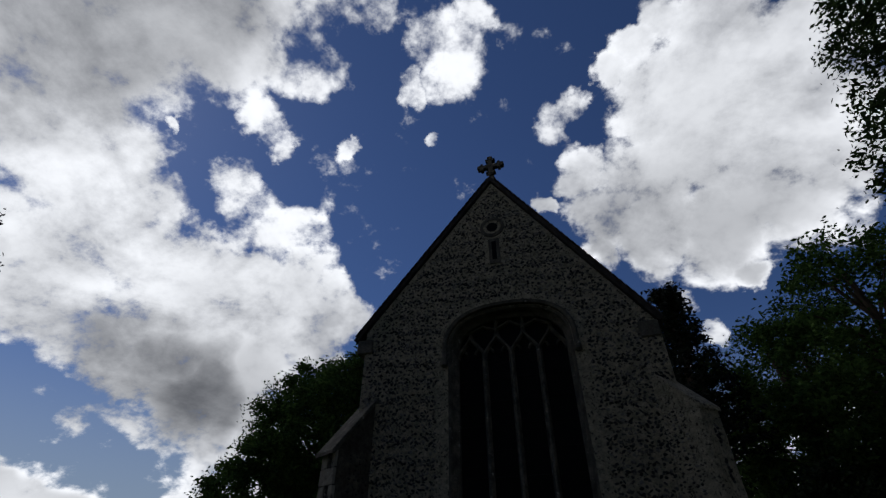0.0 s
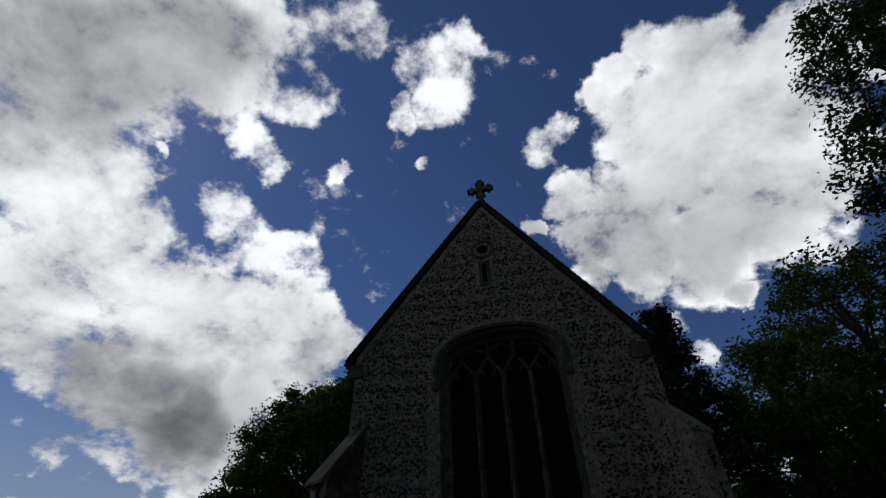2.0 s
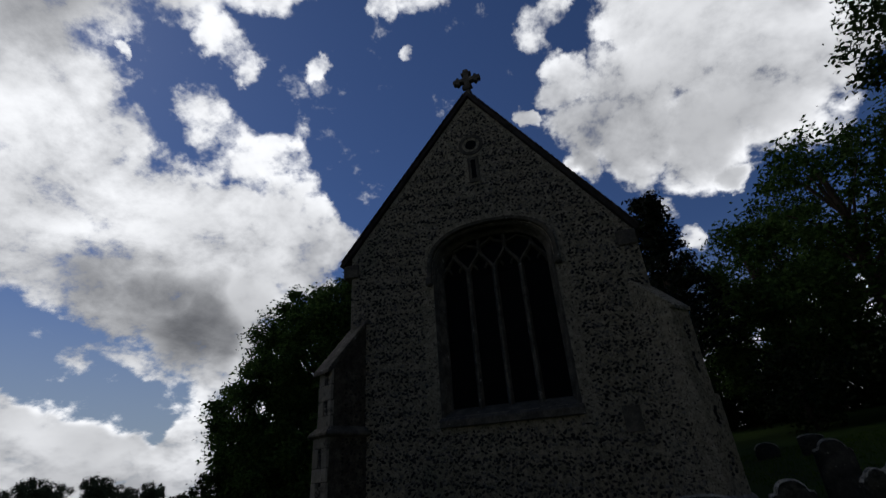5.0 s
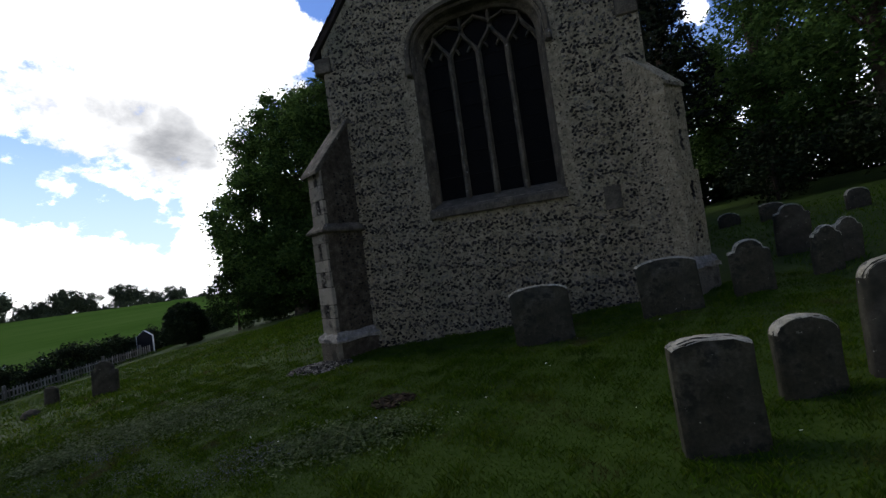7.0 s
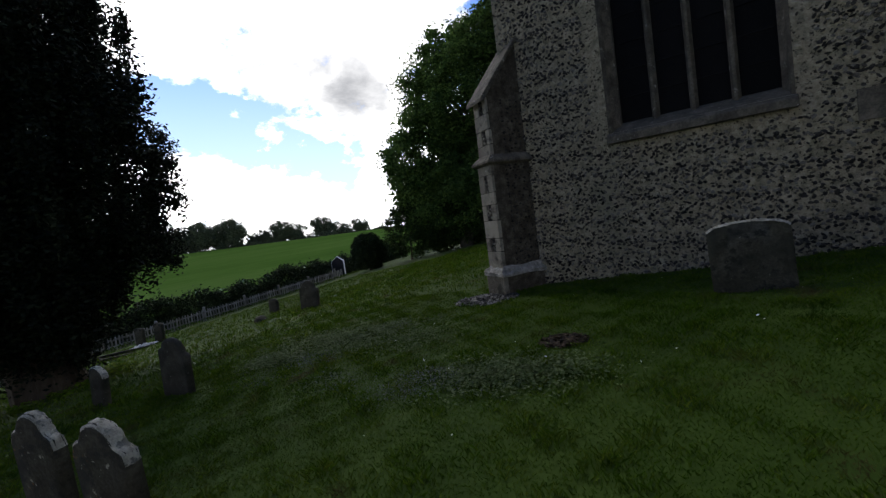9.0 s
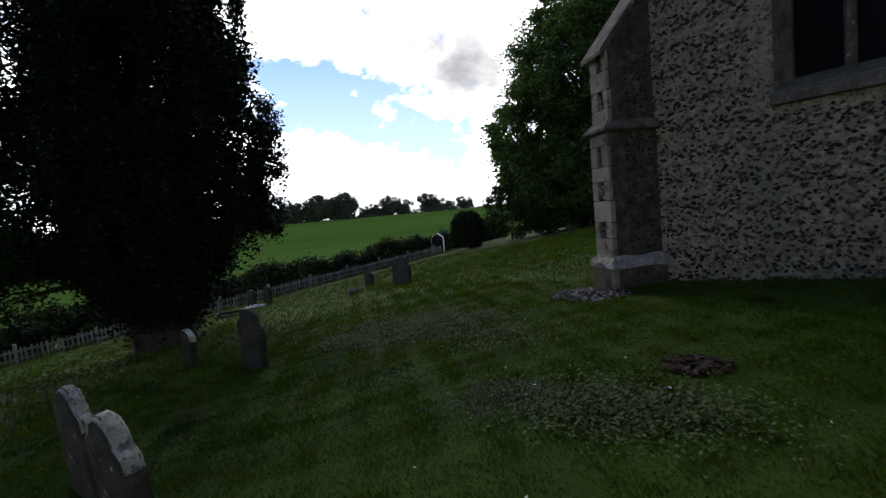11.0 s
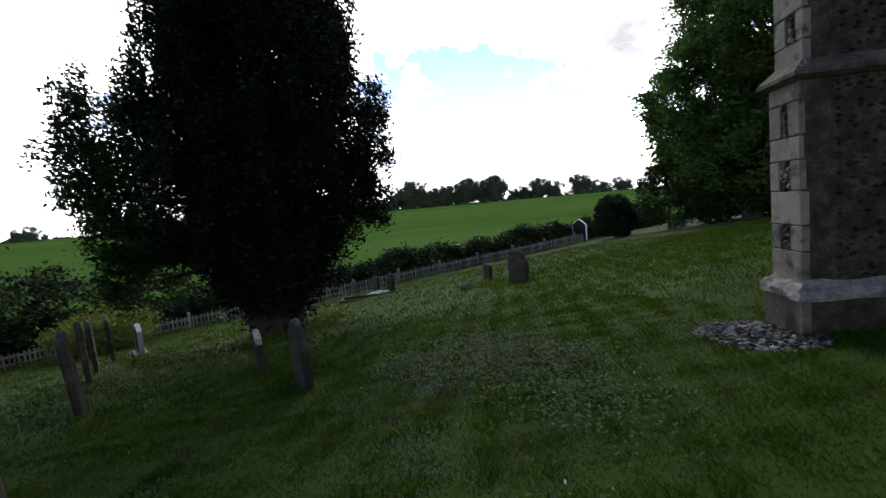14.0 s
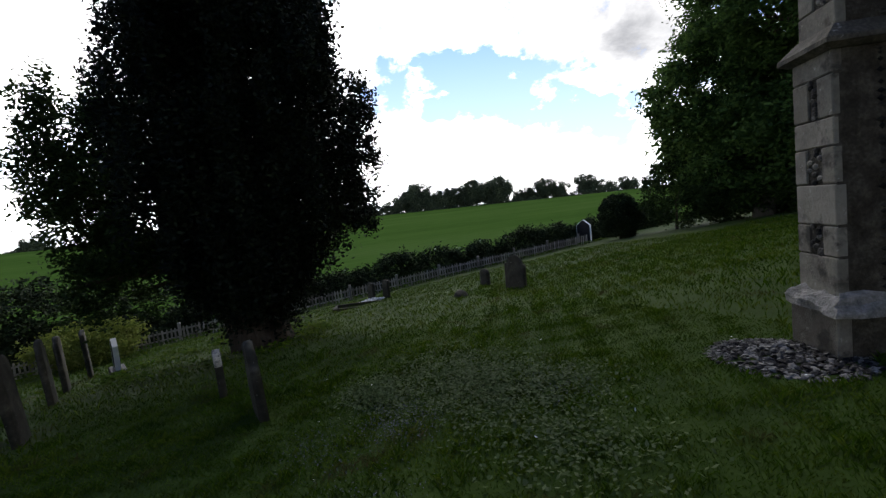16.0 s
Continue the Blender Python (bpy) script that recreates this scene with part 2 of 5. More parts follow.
M_TURF = material("turf", [(0.014, 0.028, 0.003), (0.022, 0.042, 0.004), (0.032, 0.053, 0.007)], 0.9, 0.95, 0.6, 28.0, 0.03,
                  spots=[((0.050, 0.052, 0.016), 1.7, 0.64, 0.80)])
M_FIELD = material("field_crop", [(0.030, 0.062, 0.011), (0.040, 0.077, 0.015), (0.052, 0.090, 0.021)], 0.05, 0.95, 0.3, 1.3, 0.05, stretch=(1, 0.25, 1))
M_FIELD.node_tree.nodes["Principled BSDF"].inputs["Specular IOR Level"].default_value = 0.0
M_GRASS = material("grass_blade", [(0.026, 0.058, 0.003), (0.041, 0.084, 0.004), (0.080, 0.112, 0.012)], 0.8, 0.9, 0, 20.0, leaf=True, per="island",
                   spots=[((0.070, 0.064, 0.026), 1.6, 0.56, 0.70), ((0.020, 0.046, 0.004), 0.9, 0.55, 0.68)])
M_WEED = material("weed_leaf", [(0.040, 0.066, 0.018), (0.105, 0.130, 0.060)], 3.0, 0.7, 0, leaf=True, per="island")
M_SPEEDWELL = material("small_blue_flower", [(0.045, 0.050, 0.050), (0.095, 0.100, 0.108)], 5.0, 0.8, 0, per="island")
M_DAISY = material("daisy_petal", [(0.45, 0.45, 0.42), (0.6, 0.6, 0.56)], 9.0, 0.8, 0)
M_DEADLEAF = material("dead_leaf", [(0.010, 0.007, 0.005), (0.023, 0.015, 0.009), (0.055, 0.038, 0.024)], 8.0, 0.85, 0.2, per="island")
M_EARTH = material("bare_earth", [(0.020, 0.013, 0.008), (0.040, 0.026, 0.017)], 7.0, 0.95, 0.8)
# the fine dark spots paint the shade of small pits into the mortar
M_MORTAR = material("lime_mortar", [(0.150, 0.133, 0.088), (0.255, 0.225, 0.154), (0.37, 0.329, 0.232)], 11.0, 0.95, 1.0, 60.0, 0.07,
                    spots=[((0.19, 0.185, 0.125), 0.7, 0.54, 0.74), ((0.036, 0.032, 0.022), 24.0, 0.54, 0.62)])
M_FLINT = material("flint", [(0.012, 0.011, 0.009), (0.026, 0.024, 0.020), (0.045, 0.041, 0.034), (0.080, 0.073, 0.060), (0.17, 0.156, 0.126)], 7.0, 0.8, 0.8, 60.0, 0.012, per="object")
M_FLINT_RUN = material("flint_run", [(0.012, 0.011, 0.009), (0.026, 0.024, 0.020), (0.045, 0.041, 0.034), (0.080, 0.073, 0.060), (0.17, 0.156, 0.126)], 7.0, 0.8, 0.8, 60.0, 0.012, per="island")
# flint darkened in colour to give the buttress flanks and plinth sides their shade
M_FLINT_SHADE = material("shaded_flint_run", [(0.010, 0.009, 0.008), (0.024, 0.022, 0.018), (0.05, 0.046, 0.038)], 7.0, 0.8, 0.8, 60.0, 0.012, per="island")
M_SHADEFLINT = material("shaded_flintwork", [(0.024, 0.020, 0.014), (0.050, 0.043, 0.031), (0.105, 0.091, 0.067)], 7.0, 0.9, 1.0, 40.0, 0.03)
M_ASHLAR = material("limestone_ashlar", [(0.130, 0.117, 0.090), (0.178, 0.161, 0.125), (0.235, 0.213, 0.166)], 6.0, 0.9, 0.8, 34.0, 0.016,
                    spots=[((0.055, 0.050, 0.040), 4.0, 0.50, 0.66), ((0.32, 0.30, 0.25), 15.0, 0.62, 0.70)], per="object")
M_TRACERY = material("window_stone", [(0.036, 0.032, 0.024), (0.068, 0.061, 0.046), (0.125, 0.112, 0.085)], 5.0, 0.9, 0.8, 40.0, 0.015,
                     spots=[((0.30, 0.29, 0.25), 9.0, 0.62, 0.72)])
M_LICHEN = material("weathered_ledge", [(0.10, 0.095, 0.080), (0.21, 0.198, 0.170), (0.36, 0.335, 0.29)], 11.0, 0.95, 1.0, 60.0, 0.02)
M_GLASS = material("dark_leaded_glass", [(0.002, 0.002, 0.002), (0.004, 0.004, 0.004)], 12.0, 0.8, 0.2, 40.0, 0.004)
M_LEAD = material("lead", [(0.006, 0.006, 0.007), (0.012, 0.012, 0.013)], 12.0, 0.8, 0.2, metal=0.2)
M_TILE = material("roof_tile", [(0.018, 0.015, 0.013), (0.032, 0.027, 0.023), (0.05, 0.042, 0.036)], 4.0, 0.9, 0.4, per="object")
M_STONE = [
    material("gravestone_limestone", [(0.018, 0.018, 0.012), (0.038, 0.036, 0.025), (0.082, 0.077, 0.056)], 4.0, 0.92, 0.7, 45.0, 0.012,
             spots=[((0.030, 0.031, 0.024), 2.4, 0.42, 0.70), ((0.018, 0.018, 0.014), 9.0, 0.50, 0.66), ((0.26, 0.25, 0.21), 22.0, 0.66, 0.73)]),
    material("gravestone_dark", [(0.024, 0.023, 0.018), (0.046, 0.043, 0.033), (0.085, 0.078, 0.060)], 4.5, 0.92, 0.7, 45.0, 0.012,
             spots=[((0.016, 0.017, 0.013), 2.8, 0.42, 0.70), ((0.26, 0.25, 0.21), 21.0, 0.64, 0.70)]),
    material("gravestone_lichen", [(0.028, 0.025, 0.018), (0.050, 0.045, 0.033), (0.085, 0.077, 0.058)], 5.0, 0.92, 0.9, 40.0, 0.015,
             spots=[((0.03, 0.03, 0.026), 4.0, 0.50, 0.62), ((0.33, 0.31, 0.25), 11.0, 0.63, 0.69), ((0.24, 0.11, 0.03), 6.0, 0.63, 0.69)]),
]
M_CROWNLICHEN = material("lichen_crust", [(0.15, 0.14, 0.105), (0.28, 0.262, 0.205), (0.42, 0.395, 0.32)], 9.0, 0.95, 1.0, 60.0, 0.02,
                         spots=[((0.10, 0.10, 0.085), 13.0, 0.52, 0.62)])
M_GRANITE = material("polished_dark_granite", [(0.008, 0.008, 0.009), (0.02, 0.02, 0.022)], 30.0, 0.6, 0)
M_WHITE = material("white_paint", [(0.55, 0.55, 0.53), (0.72, 0.72, 0.70)], 5.0, 0.7, 0.1)
M_FENCE = material("weathered_paling", [(0.12, 0.112, 0.098), (0.20, 0.188, 0.168), (0.28, 0.264, 0.24)], 6.0, 0.9, 0.4, 50.0, 0.006, stretch=(1, 1, 0.2), per="object")
M_BARK = material("bark", [(0.022, 0.017, 0.012), (0.05, 0.038, 0.028), (0.08, 0.062, 0.046)], 5.0, 0.95, 0.9, 30.0, 0.03, stretch=(1, 1, 0.25))
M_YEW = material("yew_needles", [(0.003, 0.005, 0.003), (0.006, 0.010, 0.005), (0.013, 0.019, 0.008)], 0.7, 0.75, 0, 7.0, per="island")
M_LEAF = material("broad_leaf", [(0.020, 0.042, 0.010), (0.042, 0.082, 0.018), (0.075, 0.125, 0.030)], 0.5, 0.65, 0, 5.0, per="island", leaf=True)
# broad leaf at about half brightness: crown shade put into the leaf colour
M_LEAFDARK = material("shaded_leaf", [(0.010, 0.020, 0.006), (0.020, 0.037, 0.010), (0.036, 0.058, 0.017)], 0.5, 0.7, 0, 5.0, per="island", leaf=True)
M_LIME = material("fresh_leaf", [(0.075, 0.105, 0.018), (0.13, 0.165, 0.03), (0.19, 0.21, 0.05)], 0.8, 0.65, 0, 6.0, per="island", leaf=True)
M_HEDGE = material("hedge_leaf", [(0.008, 0.015, 0.005), (0.016, 0.027, 0.009), (0.030, 0.042, 0.015)], 0.8, 0.8, 0, 6.0, per="island")
# greyer than the near leaves: the haze of distance is in the colour
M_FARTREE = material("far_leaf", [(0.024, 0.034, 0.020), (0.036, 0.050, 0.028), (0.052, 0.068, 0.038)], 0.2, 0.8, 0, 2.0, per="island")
M_GRAVEL = material("loose_flint", [(0.010, 0.009, 0.008), (0.032, 0.029, 0.025), (0.17, 0.16, 0.14)], 8.0, 0.7, 0.3, per="island")
M_COW = material("cow_parsley", [(0.42, 0.43, 0.38), (0.6, 0.6, 0.55)], 9.0, 0.8, 0)


# ---------------------------------------------------------------- mesh helpers
def lay(ob, mat):
    ob.data.materials.append(mat)
    return ob


def part(name, bm, mat, parent=None, label="", smooth=False):
    """One bmesh as one mesh object, under parent."""
    me = bpy.data.meshes.new(name)
    bm.normal_update()
    bm.to_mesh(me)
    bm.free()
    ob = lay(new(name, me), mat)
    if smooth:
        me.shade_smooth()
    if parent is not None:
        ob.parent = parent
    if label:
        ob["label"] = label
    return ob


def raw(name, verts, faces, mat, parent=None):
    me = bpy.data.meshes.new(name)
    me.from_pydata([tuple(v) for v in verts], [], faces)
    me.update()
    ob = lay(new(name, me), mat)
    if parent is not None:
        ob.parent = parent
    return ob


def quads(name, V, mat, parent=None):
    """n x 4 x 3 corners as n separate quads in one mesh."""
    V = np.asarray(V, dtype=np.float32)
    n = len(V)
    me = bpy.data.meshes.new(name)
    me.vertices.add(n * 4)
    me.vertices.foreach_set("co", V.reshape(-1))
    me.loops.add(n * 4)
    me.loops.foreach_set("vertex_index", np.arange(n * 4, dtype=np.int32))
    me.polygons.add(n)
    me.polygons.foreach_set("loop_start", np.arange(0, n * 4, 4, dtype=np.int32))
    me.polygons.foreach_set("loop_total", np.full(n, 4, dtype=np.int32))
    me.update(calc_edges=True)
    me.validate()
    ob = lay(new(name, me), mat)
    if parent is not None:
        ob.parent = parent
    return ob


def empty(name, m=None):
    ob = new(name)
    ob.empty_display_size = 0.2
    if m is not None:
        ob.matrix_world = m
    return ob


def box(bm, size, centre, m=None, bevel=0.0):
    made = bmesh.ops.create_cube(bm, size=1.0, matrix=(m or Matrix.Identity(4)) @ Matrix.Translation(centre) @ Matrix.Diagonal((*size, 1)))
    if bevel:
        edges = {e for v in made["verts"] for e in v.link_edges}
        bmesh.ops.bevel(bm, geom=list(edges), offset=bevel, segments=1, affect="EDGES")
    return made["verts"]


def prism(bm, outline, lo, hi, axis="y", bevel=0.0):
    """Extrude a closed outline of (a, b): axis y puts it in x, z; axis z in x, y."""
    def at(p, d):
        return (p[0], d, p[1]) if axis == "y" else (p[0], p[1], d)
    front = [bm.verts.new(at(p, lo)) for p in outline]
    back = [bm.verts.new(at(p, hi)) for p in outline]
    n = len(outline)
    faces = [bm.faces.new(front), bm.faces.new(back[::-1])]
    faces += [bm.faces.new((front[i], back[i], back[(i + 1) % n], front[(i + 1) % n])) for i in range(n)]
    bmesh.ops.recalc_face_normals(bm, faces=faces)
    if bevel:
        edges = [e for f in faces[:2] for e in f.edges]
        bmesh.ops.bevel(bm, geom=edges, offset=bevel, segments=2, affect="EDGES")
    return front, back


def sweep(bm, line, profile, closed=False):
    """Carry a profile of (inward, y) along a line of (x, z)."""
    rows = []
    n = len(line)
    for i, p in enumerate(line):
        a, b = Vector(line[max(i - 1, 0)]), Vector(line[min(i + 1, n - 1)])
        d = (b - a).normalized()
        nrm = Vector((d.y, -d.x))
        rows.append([bm.verts.new((p[0] + nrm.x * u, y, p[1] + nrm.y * u)) for u, y in profile])
    k = len(profile)
    for r, s in zip(rows, rows[1:]):
        for j in range(k):
            bm.faces.new((r[j], r[(j + 1) % k], s[(j + 1) % k], s[j]))
    bm.faces.new(rows[0])
    bm.faces.new(rows[-1][::-1])
    bmesh.ops.recalc_face_normals(bm, faces=bm.faces)


def tube(bm, a, b, ra, rb, sides=7):
    a, b = Vector(a), Vector(b)
    q = (b - a).to_track_quat("Z", "Y")
    rings = []
    for p, r in ((a, ra), (b, rb)):
        rings.append([bm.verts.new(p + q @ Vector((r * math.cos(2 * math.pi * i / sides), r * math.sin(2 * math.pi * i / sides), 0))) for i in range(sides)])
    for i in range(sides):
        bm.faces.new((rings[0][i], rings[0][(i + 1) % sides], rings[1][(i + 1) % sides], rings[1][i]))
    bm.faces.new(rings[0][::-1])
    bm.faces.new(rings[1])


# ---------------------------------------------------------------- ground
def soft(x, x0, w=1.5):
    return w * np.logaddexp(0, (x - x0) / w)


def lawn(x, y):
    """Height of the churchyard: gentle by the church, steeper down towards the fence and up to the wood."""
    return 0.362 + 0.121 * x - 0.1024 * soft(x, -6) + 0.10 * soft(x, -2) - 0.06 * soft(x, 12) + 0.068 * y


def smooth(a, b, v):
    t = np.clip((v - a) / (b - a), 0, 1)
    return t * t * (3 - 2 * t)


def fence_x(y):
    return -22.0 - 0.10 * y


def terrain(x, y):
    x, y = np.asarray(x, float), np.asarray(y, float)
    r = np.hypot(x, y)
    far = np.where(r < 190, -2.5 + 5.2 * np.clip((r - 28) / 162, 0, 1) ** 0.9, 2.7 - (r - 190) * 0.012)
    k = np.maximum(smooth(0.5, 9.0, fence_x(y) - x), smooth(38, 60, r))
    bumps = 0.006 * np.sin(1.3 * x + 0.7 * y) * np.sin(0.9 * y - 0.4 * x + 1) + 0.008 * np.sin(3.1 * x + 2.0) * np.sin(2.7 * y)
    return (lawn(x, y) + bumps * (r < 40)) * (1 - k) + far * k


def tz(x, y):
    return float(terrain(x, y))


def build_ground():
    def axis(lo, hi, step, far):
        mid = list(np.arange(lo, hi + 1e-6, step))
        out, d, left = [], step, lo
        while left > -far:
            d *= 1.12
            left -= d
            out.append(left)
        right, d, more = hi, step, []
        while right < far:
            d *= 1.12
            right += d
            more.append(right)
        return np.array(out[::-1] + mid + more)
    xs, ys = axis(-30, 10, 0.25, 2600), axis(-12, 26, 0.25, 2600)
    X, Y = np.meshgrid(xs, ys)
    Z = terrain(X, Y)
    nx, ny = len(xs), len(ys)
    idx = np.arange(nx * ny).reshape(ny, nx)
    F = np.stack([idx[:-1, :-1], idx[:-1, 1:], idx[1:, 1:], idx[1:, :-1]], -1).reshape(-1, 4)
    me = bpy.data.meshes.new("ground")
    me.from_pydata(np.stack([X, Y, Z], -1).reshape(-1, 3).tolist(), [], F.tolist())
    me.materials.append(M_TURF)
    me.materials.append(M_FIELD)
    cx, cy = X.reshape(-1)[F].mean(1), Y.reshape(-1)[F].mean(1)
    crop = ((fence_x(cy) - cx > 3.6) | (np.hypot(cx, cy) > 70)).astype(np.int32)
    me.polygons.foreach_set("material_index", crop)
    me.shade_smooth()
    me.update()
    tagged(new("ground", me), "uneven churchyard turf falling away to a green crop field", "ground", kind="structure")


build_ground()

# ---------------------------------------------------------------- church end wall
D = 7.945                       # plane of the wall's face
XL, XR, XA, ZA = -4.20, 1.40, -1.30, 9.61
EAVE_L, EAVE_R = (-4.40, 5.80), (1.43, 5.40)
WX0, WX1, WSILL, WSPRING, WTOP = -2.41, -0.07, 2.59, 5.38, 6.14
WMID, WHALF = (WX0 + WX1) / 2, (WX1 - WX0) / 2


def arch(n=18, grow=0.0):
    """The four-centred head, from the left spring to the right."""
    out = []
    for i in range(n + 1):
        a = math.pi * (1 - i / n)
        u, v = math.cos(a), math.sin(a)
        out.append((WMID + (WHALF + grow) * math.copysign(abs(u) ** 0.82, u), WSPRING + (WTOP - WSPRING + grow) * abs(v) ** 0.86))
    return out


def rake(x):
    """Height of the gable over x."""
    if x < XA:
        return ZA + (x - XA) * (ZA - EAVE_L[1]) / (XA - EAVE_L[0])
    return ZA - (x - XA) * (ZA - EAVE_R[1]) / (EAVE_R[0] - XA)


wall_bm = bmesh.new()
head = arch()
zb = -0.6
polys = [
    [(XL, zb), (WX0, zb), (WX0, WSILL), (WX0, WSPRING), (WX0, rake(WX0) - 0.05), (XL, rake(XL) - 0.05)],
    [(WX1, zb), (XR, zb), (XR, rake(XR) - 0.05), (WX1, rake(WX1) - 0.05), (WX1, WSPRING), (WX1, WSILL)],
    [(WX0, zb), (WX1, zb), (WX1, WSILL), (WX0, WSILL)],
]
for a, b in zip(head, head[1:]):
    if b[0] - a[0] > 1e-4:
        cut = [(a[0], rake(a[0]) - 0.05), (b[0], rake(b[0]) - 0.05)]
        if a[0] < XA < b[0]:
            cut.insert(1, (XA, ZA - 0.05))
        polys.append([a, b, *cut[::-1]])
for poly in polys:
    prism(wall_bm, poly, D, D + 0.8)
wall_end = tagged(part("wall_1", wall_bm, M_MORTAR), "tall gabled church end wall of dark flints in pale lime mortar", "wall", kind="structure")


# the rest of the church: side walls, back gable and the roof
def plain_wall(name, outline, lo, hi, label):
    bm = bmesh.new()
    prism(bm, outline, lo, hi)
    return tagged(part(name, bm, M_MORTAR), label, "wall", kind="structure")


LONG = 17.0
plain_wall("wall_2", [(XL, -1.0), (XL + 0.7, -1.0), (XL + 0.7, 6.2), (XL, 6.2)], D + 0.8, D + LONG, "flint side wall of the church")
plain_wall("wall_3", [(XR - 0.7, -1.0), (XR, -1.0), (XR, 5.8), (XR - 0.7, 5.8)], D + 0.8, D + LONG, "flint side wall of the church")
plain_wall("wall_4", [(XL, -1.0), (XR, -1.0), (XR, rake(XR)), (XA, ZA - 0.05), (XL, rake(XL))], D + LONG, D + LONG + 0.7, "far gable wall of the church")

roof = tagged(empty("church_roof"), "steep dark tiled roof with a thin verge along the gable", "roof", kind="structure")
for side, eave in ((-1, EAVE_L), (1, EAVE_R)):
    bm = bmesh.new()
    d = Vector((eave[0] - XA, eave[1] - ZA)).normalized()
    nrm = Vector((-d.y, d.x)) if side < 0 else Vector((d.y, -d.x))
    if nrm.y < 0:
        nrm = -nrm
    a, b = Vector((XA, ZA)), Vector(eave)
    prism(bm, [tuple(a), tuple(b), tuple(b + nrm * 0.09), (XA, ZA + 0.14)], D - 0.05, D + LONG + 0.8)
    part("slope", bm, M_TILE, roof)
    # kneeler stone at the foot of the verge
    bm = bmesh.new()
    box(bm, (0.34, 0.5, 0.30), (eave[0] - side * 0.2, D + 0.2, eave[1] - 0.12), bevel=0.02)
    part("kneeler", bm, M_TRACERY, roof)
    # verge tiles, one over another
    length = (b - a).length
    tile_me = None
    for i in range(int(length / 0.16)):
        p = a + d * (0.1 + i * 0.16)
        if tile_me is None:
            bm = bmesh.new()
            box(bm, (0.19, 0.30, 0.016), (0, 0, 0), bevel=0.004)
            tile = part("tile", bm, M_TILE, roof)
            tile_me = tile.data
        else:
            tile = new("tile", tile_me)
            tile.parent = roof
        tile.matrix_world = pose(p.x + nrm.x * 0.098, D + 0.06, p.y + nrm.y * 0.098, 0, -math.degrees(math.atan2(d.y, d.x)) + side * 5 + random.uniform(-1.5, 1.5), 0)

# stone cross on the apex: a base, a shaft and four splayed arms with trefoil ends
cross = tagged(empty("gable_cross", pose(XA, D + 0.18, ZA + 0.1)), "weathered stone cross with knobbed arms on the gable apex", "cross")
bm = bmesh.new()
prism(bm, [(-0.17, -0.22), (0.17, -0.22), (0.11, 0.10), (0.07, 0.16), (-0.07, 0.16), (-0.11, 0.10)], -0.12, 0.12, bevel=0.015)
part("base", bm, M_TRACERY, cross)
bm = bmesh.new()
CZ = 0.60
outline = []
for q in range(4):
    c, s = math.cos(q * math.pi / 2), math.sin(q * math.pi / 2)
    for u, v in ((0.07, 0.07), (0.055, 0.17), (0.115, 0.185), (0.125, 0.245), (0.075, 0.255), (0.06, 0.325), (0.0, 0.345), (-0.06, 0.325), (-0.075, 0.255), (-0.125, 0.245), (-0.115, 0.185), (-0.055, 0.17), (-0.07, 0.07)):
        outline.append((u * c - v * s, CZ + u * s + v * c))
clean = [outline[0]]
for p in outline[1:]:
    if (Vector(p) - Vector(clean[-1])).length > 1e-3:
        clean.append(p)
if (Vector(clean[0]) - Vector(clean[-1])).length < 1e-3:
    clean.pop()
prism(bm, clean, -0.06, 0.06, bevel=0.008)
part("head", bm, M_TRACERY, cross)
bm = bmesh.new()
prism(bm, [(-0.05, 0.12), (0.05, 0.12), (0.05, 0.34), (-0.05, 0.34)], -0.05, 0.05, bevel=0.008)
part("shaft", bm, M_TRACERY, cross)

# ---------------------------------------------------------------- the great window
window = tagged(empty("window_1", pose(WMID, D, WSILL)), "four-light traceried church window with dark glass and stone hood", "window", kind="structure")


def under(ob, parent):
    """Parent without moving: the mesh is in world places."""
    ob.parent = parent
    ob.matrix_parent_inverse = parent.matrix_world.inverted()
    return ob


bpy.context.view_layer.update()
line = [(WX0, WSILL), (WX0, WSPRING - 0.4), *arch(26), (WX1, WSPRING - 0.4), (WX1, WSILL)]
line = [p for i, p in enumerate(line) if i == 0 or (Vector(p) - Vector(line[i - 1])).length > 1e-3]
bm = bmesh.new()
sweep(bm, line, [(-0.004, D - 0.010), (0.035, D + 0.02), (0.055, D + 0.09), (0.045, D + 0.12), (0.085, D + 0.19), (0.125, D + 0.24), (0.125, D + 0.45), (-0.004, D + 0.45)])
under(part("window_frame", bm, M_TRACERY), window)
hood = [(WX0 - 0.07, WSPRING - 0.16), (WX0 - 0.07, WSPRING), *[(x, z) for x, z in arch(26, 0.07)][1:-1], (WX1 + 0.07, WSPRING), (WX1 + 0.07, WSPRING - 0.16)]
bm = bmesh.new()
sweep(bm, hood, [(-0.045, D + 0.02), (-0.045, D - 0.04), (-0.01, D - 0.10), (0.045, D - 0.08), (0.055, D - 0.02), (0.055, D + 0.02)])
under(part("hood_mould", bm, M_TRACERY), window)
for x in (WX0 - 0.07, WX1 + 0.07):
    bm = bmesh.new()
    box(bm, (0.13, 0.13, 0.20), (x, D - 0.055, WSPRING - 0.26), bevel=0.035)
    under(part("label_stop", bm, M_TRACERY), window)
bm = bmesh.new()
sill = [(0, WSILL - 0.17), (0, WSILL - 0.05), (0.04, WSILL - 0.02), (0.45, WSILL + 0.18), (0.45, WSILL - 0.17)]
vs = [[bm.verts.new((x, D - 0.075 + y, z)) for y, z in sill] for x in (WX0 - 0.03, WX1 + 0.03)]
bm.faces.new(vs[0])
bm.faces.new(vs[1][::-1])
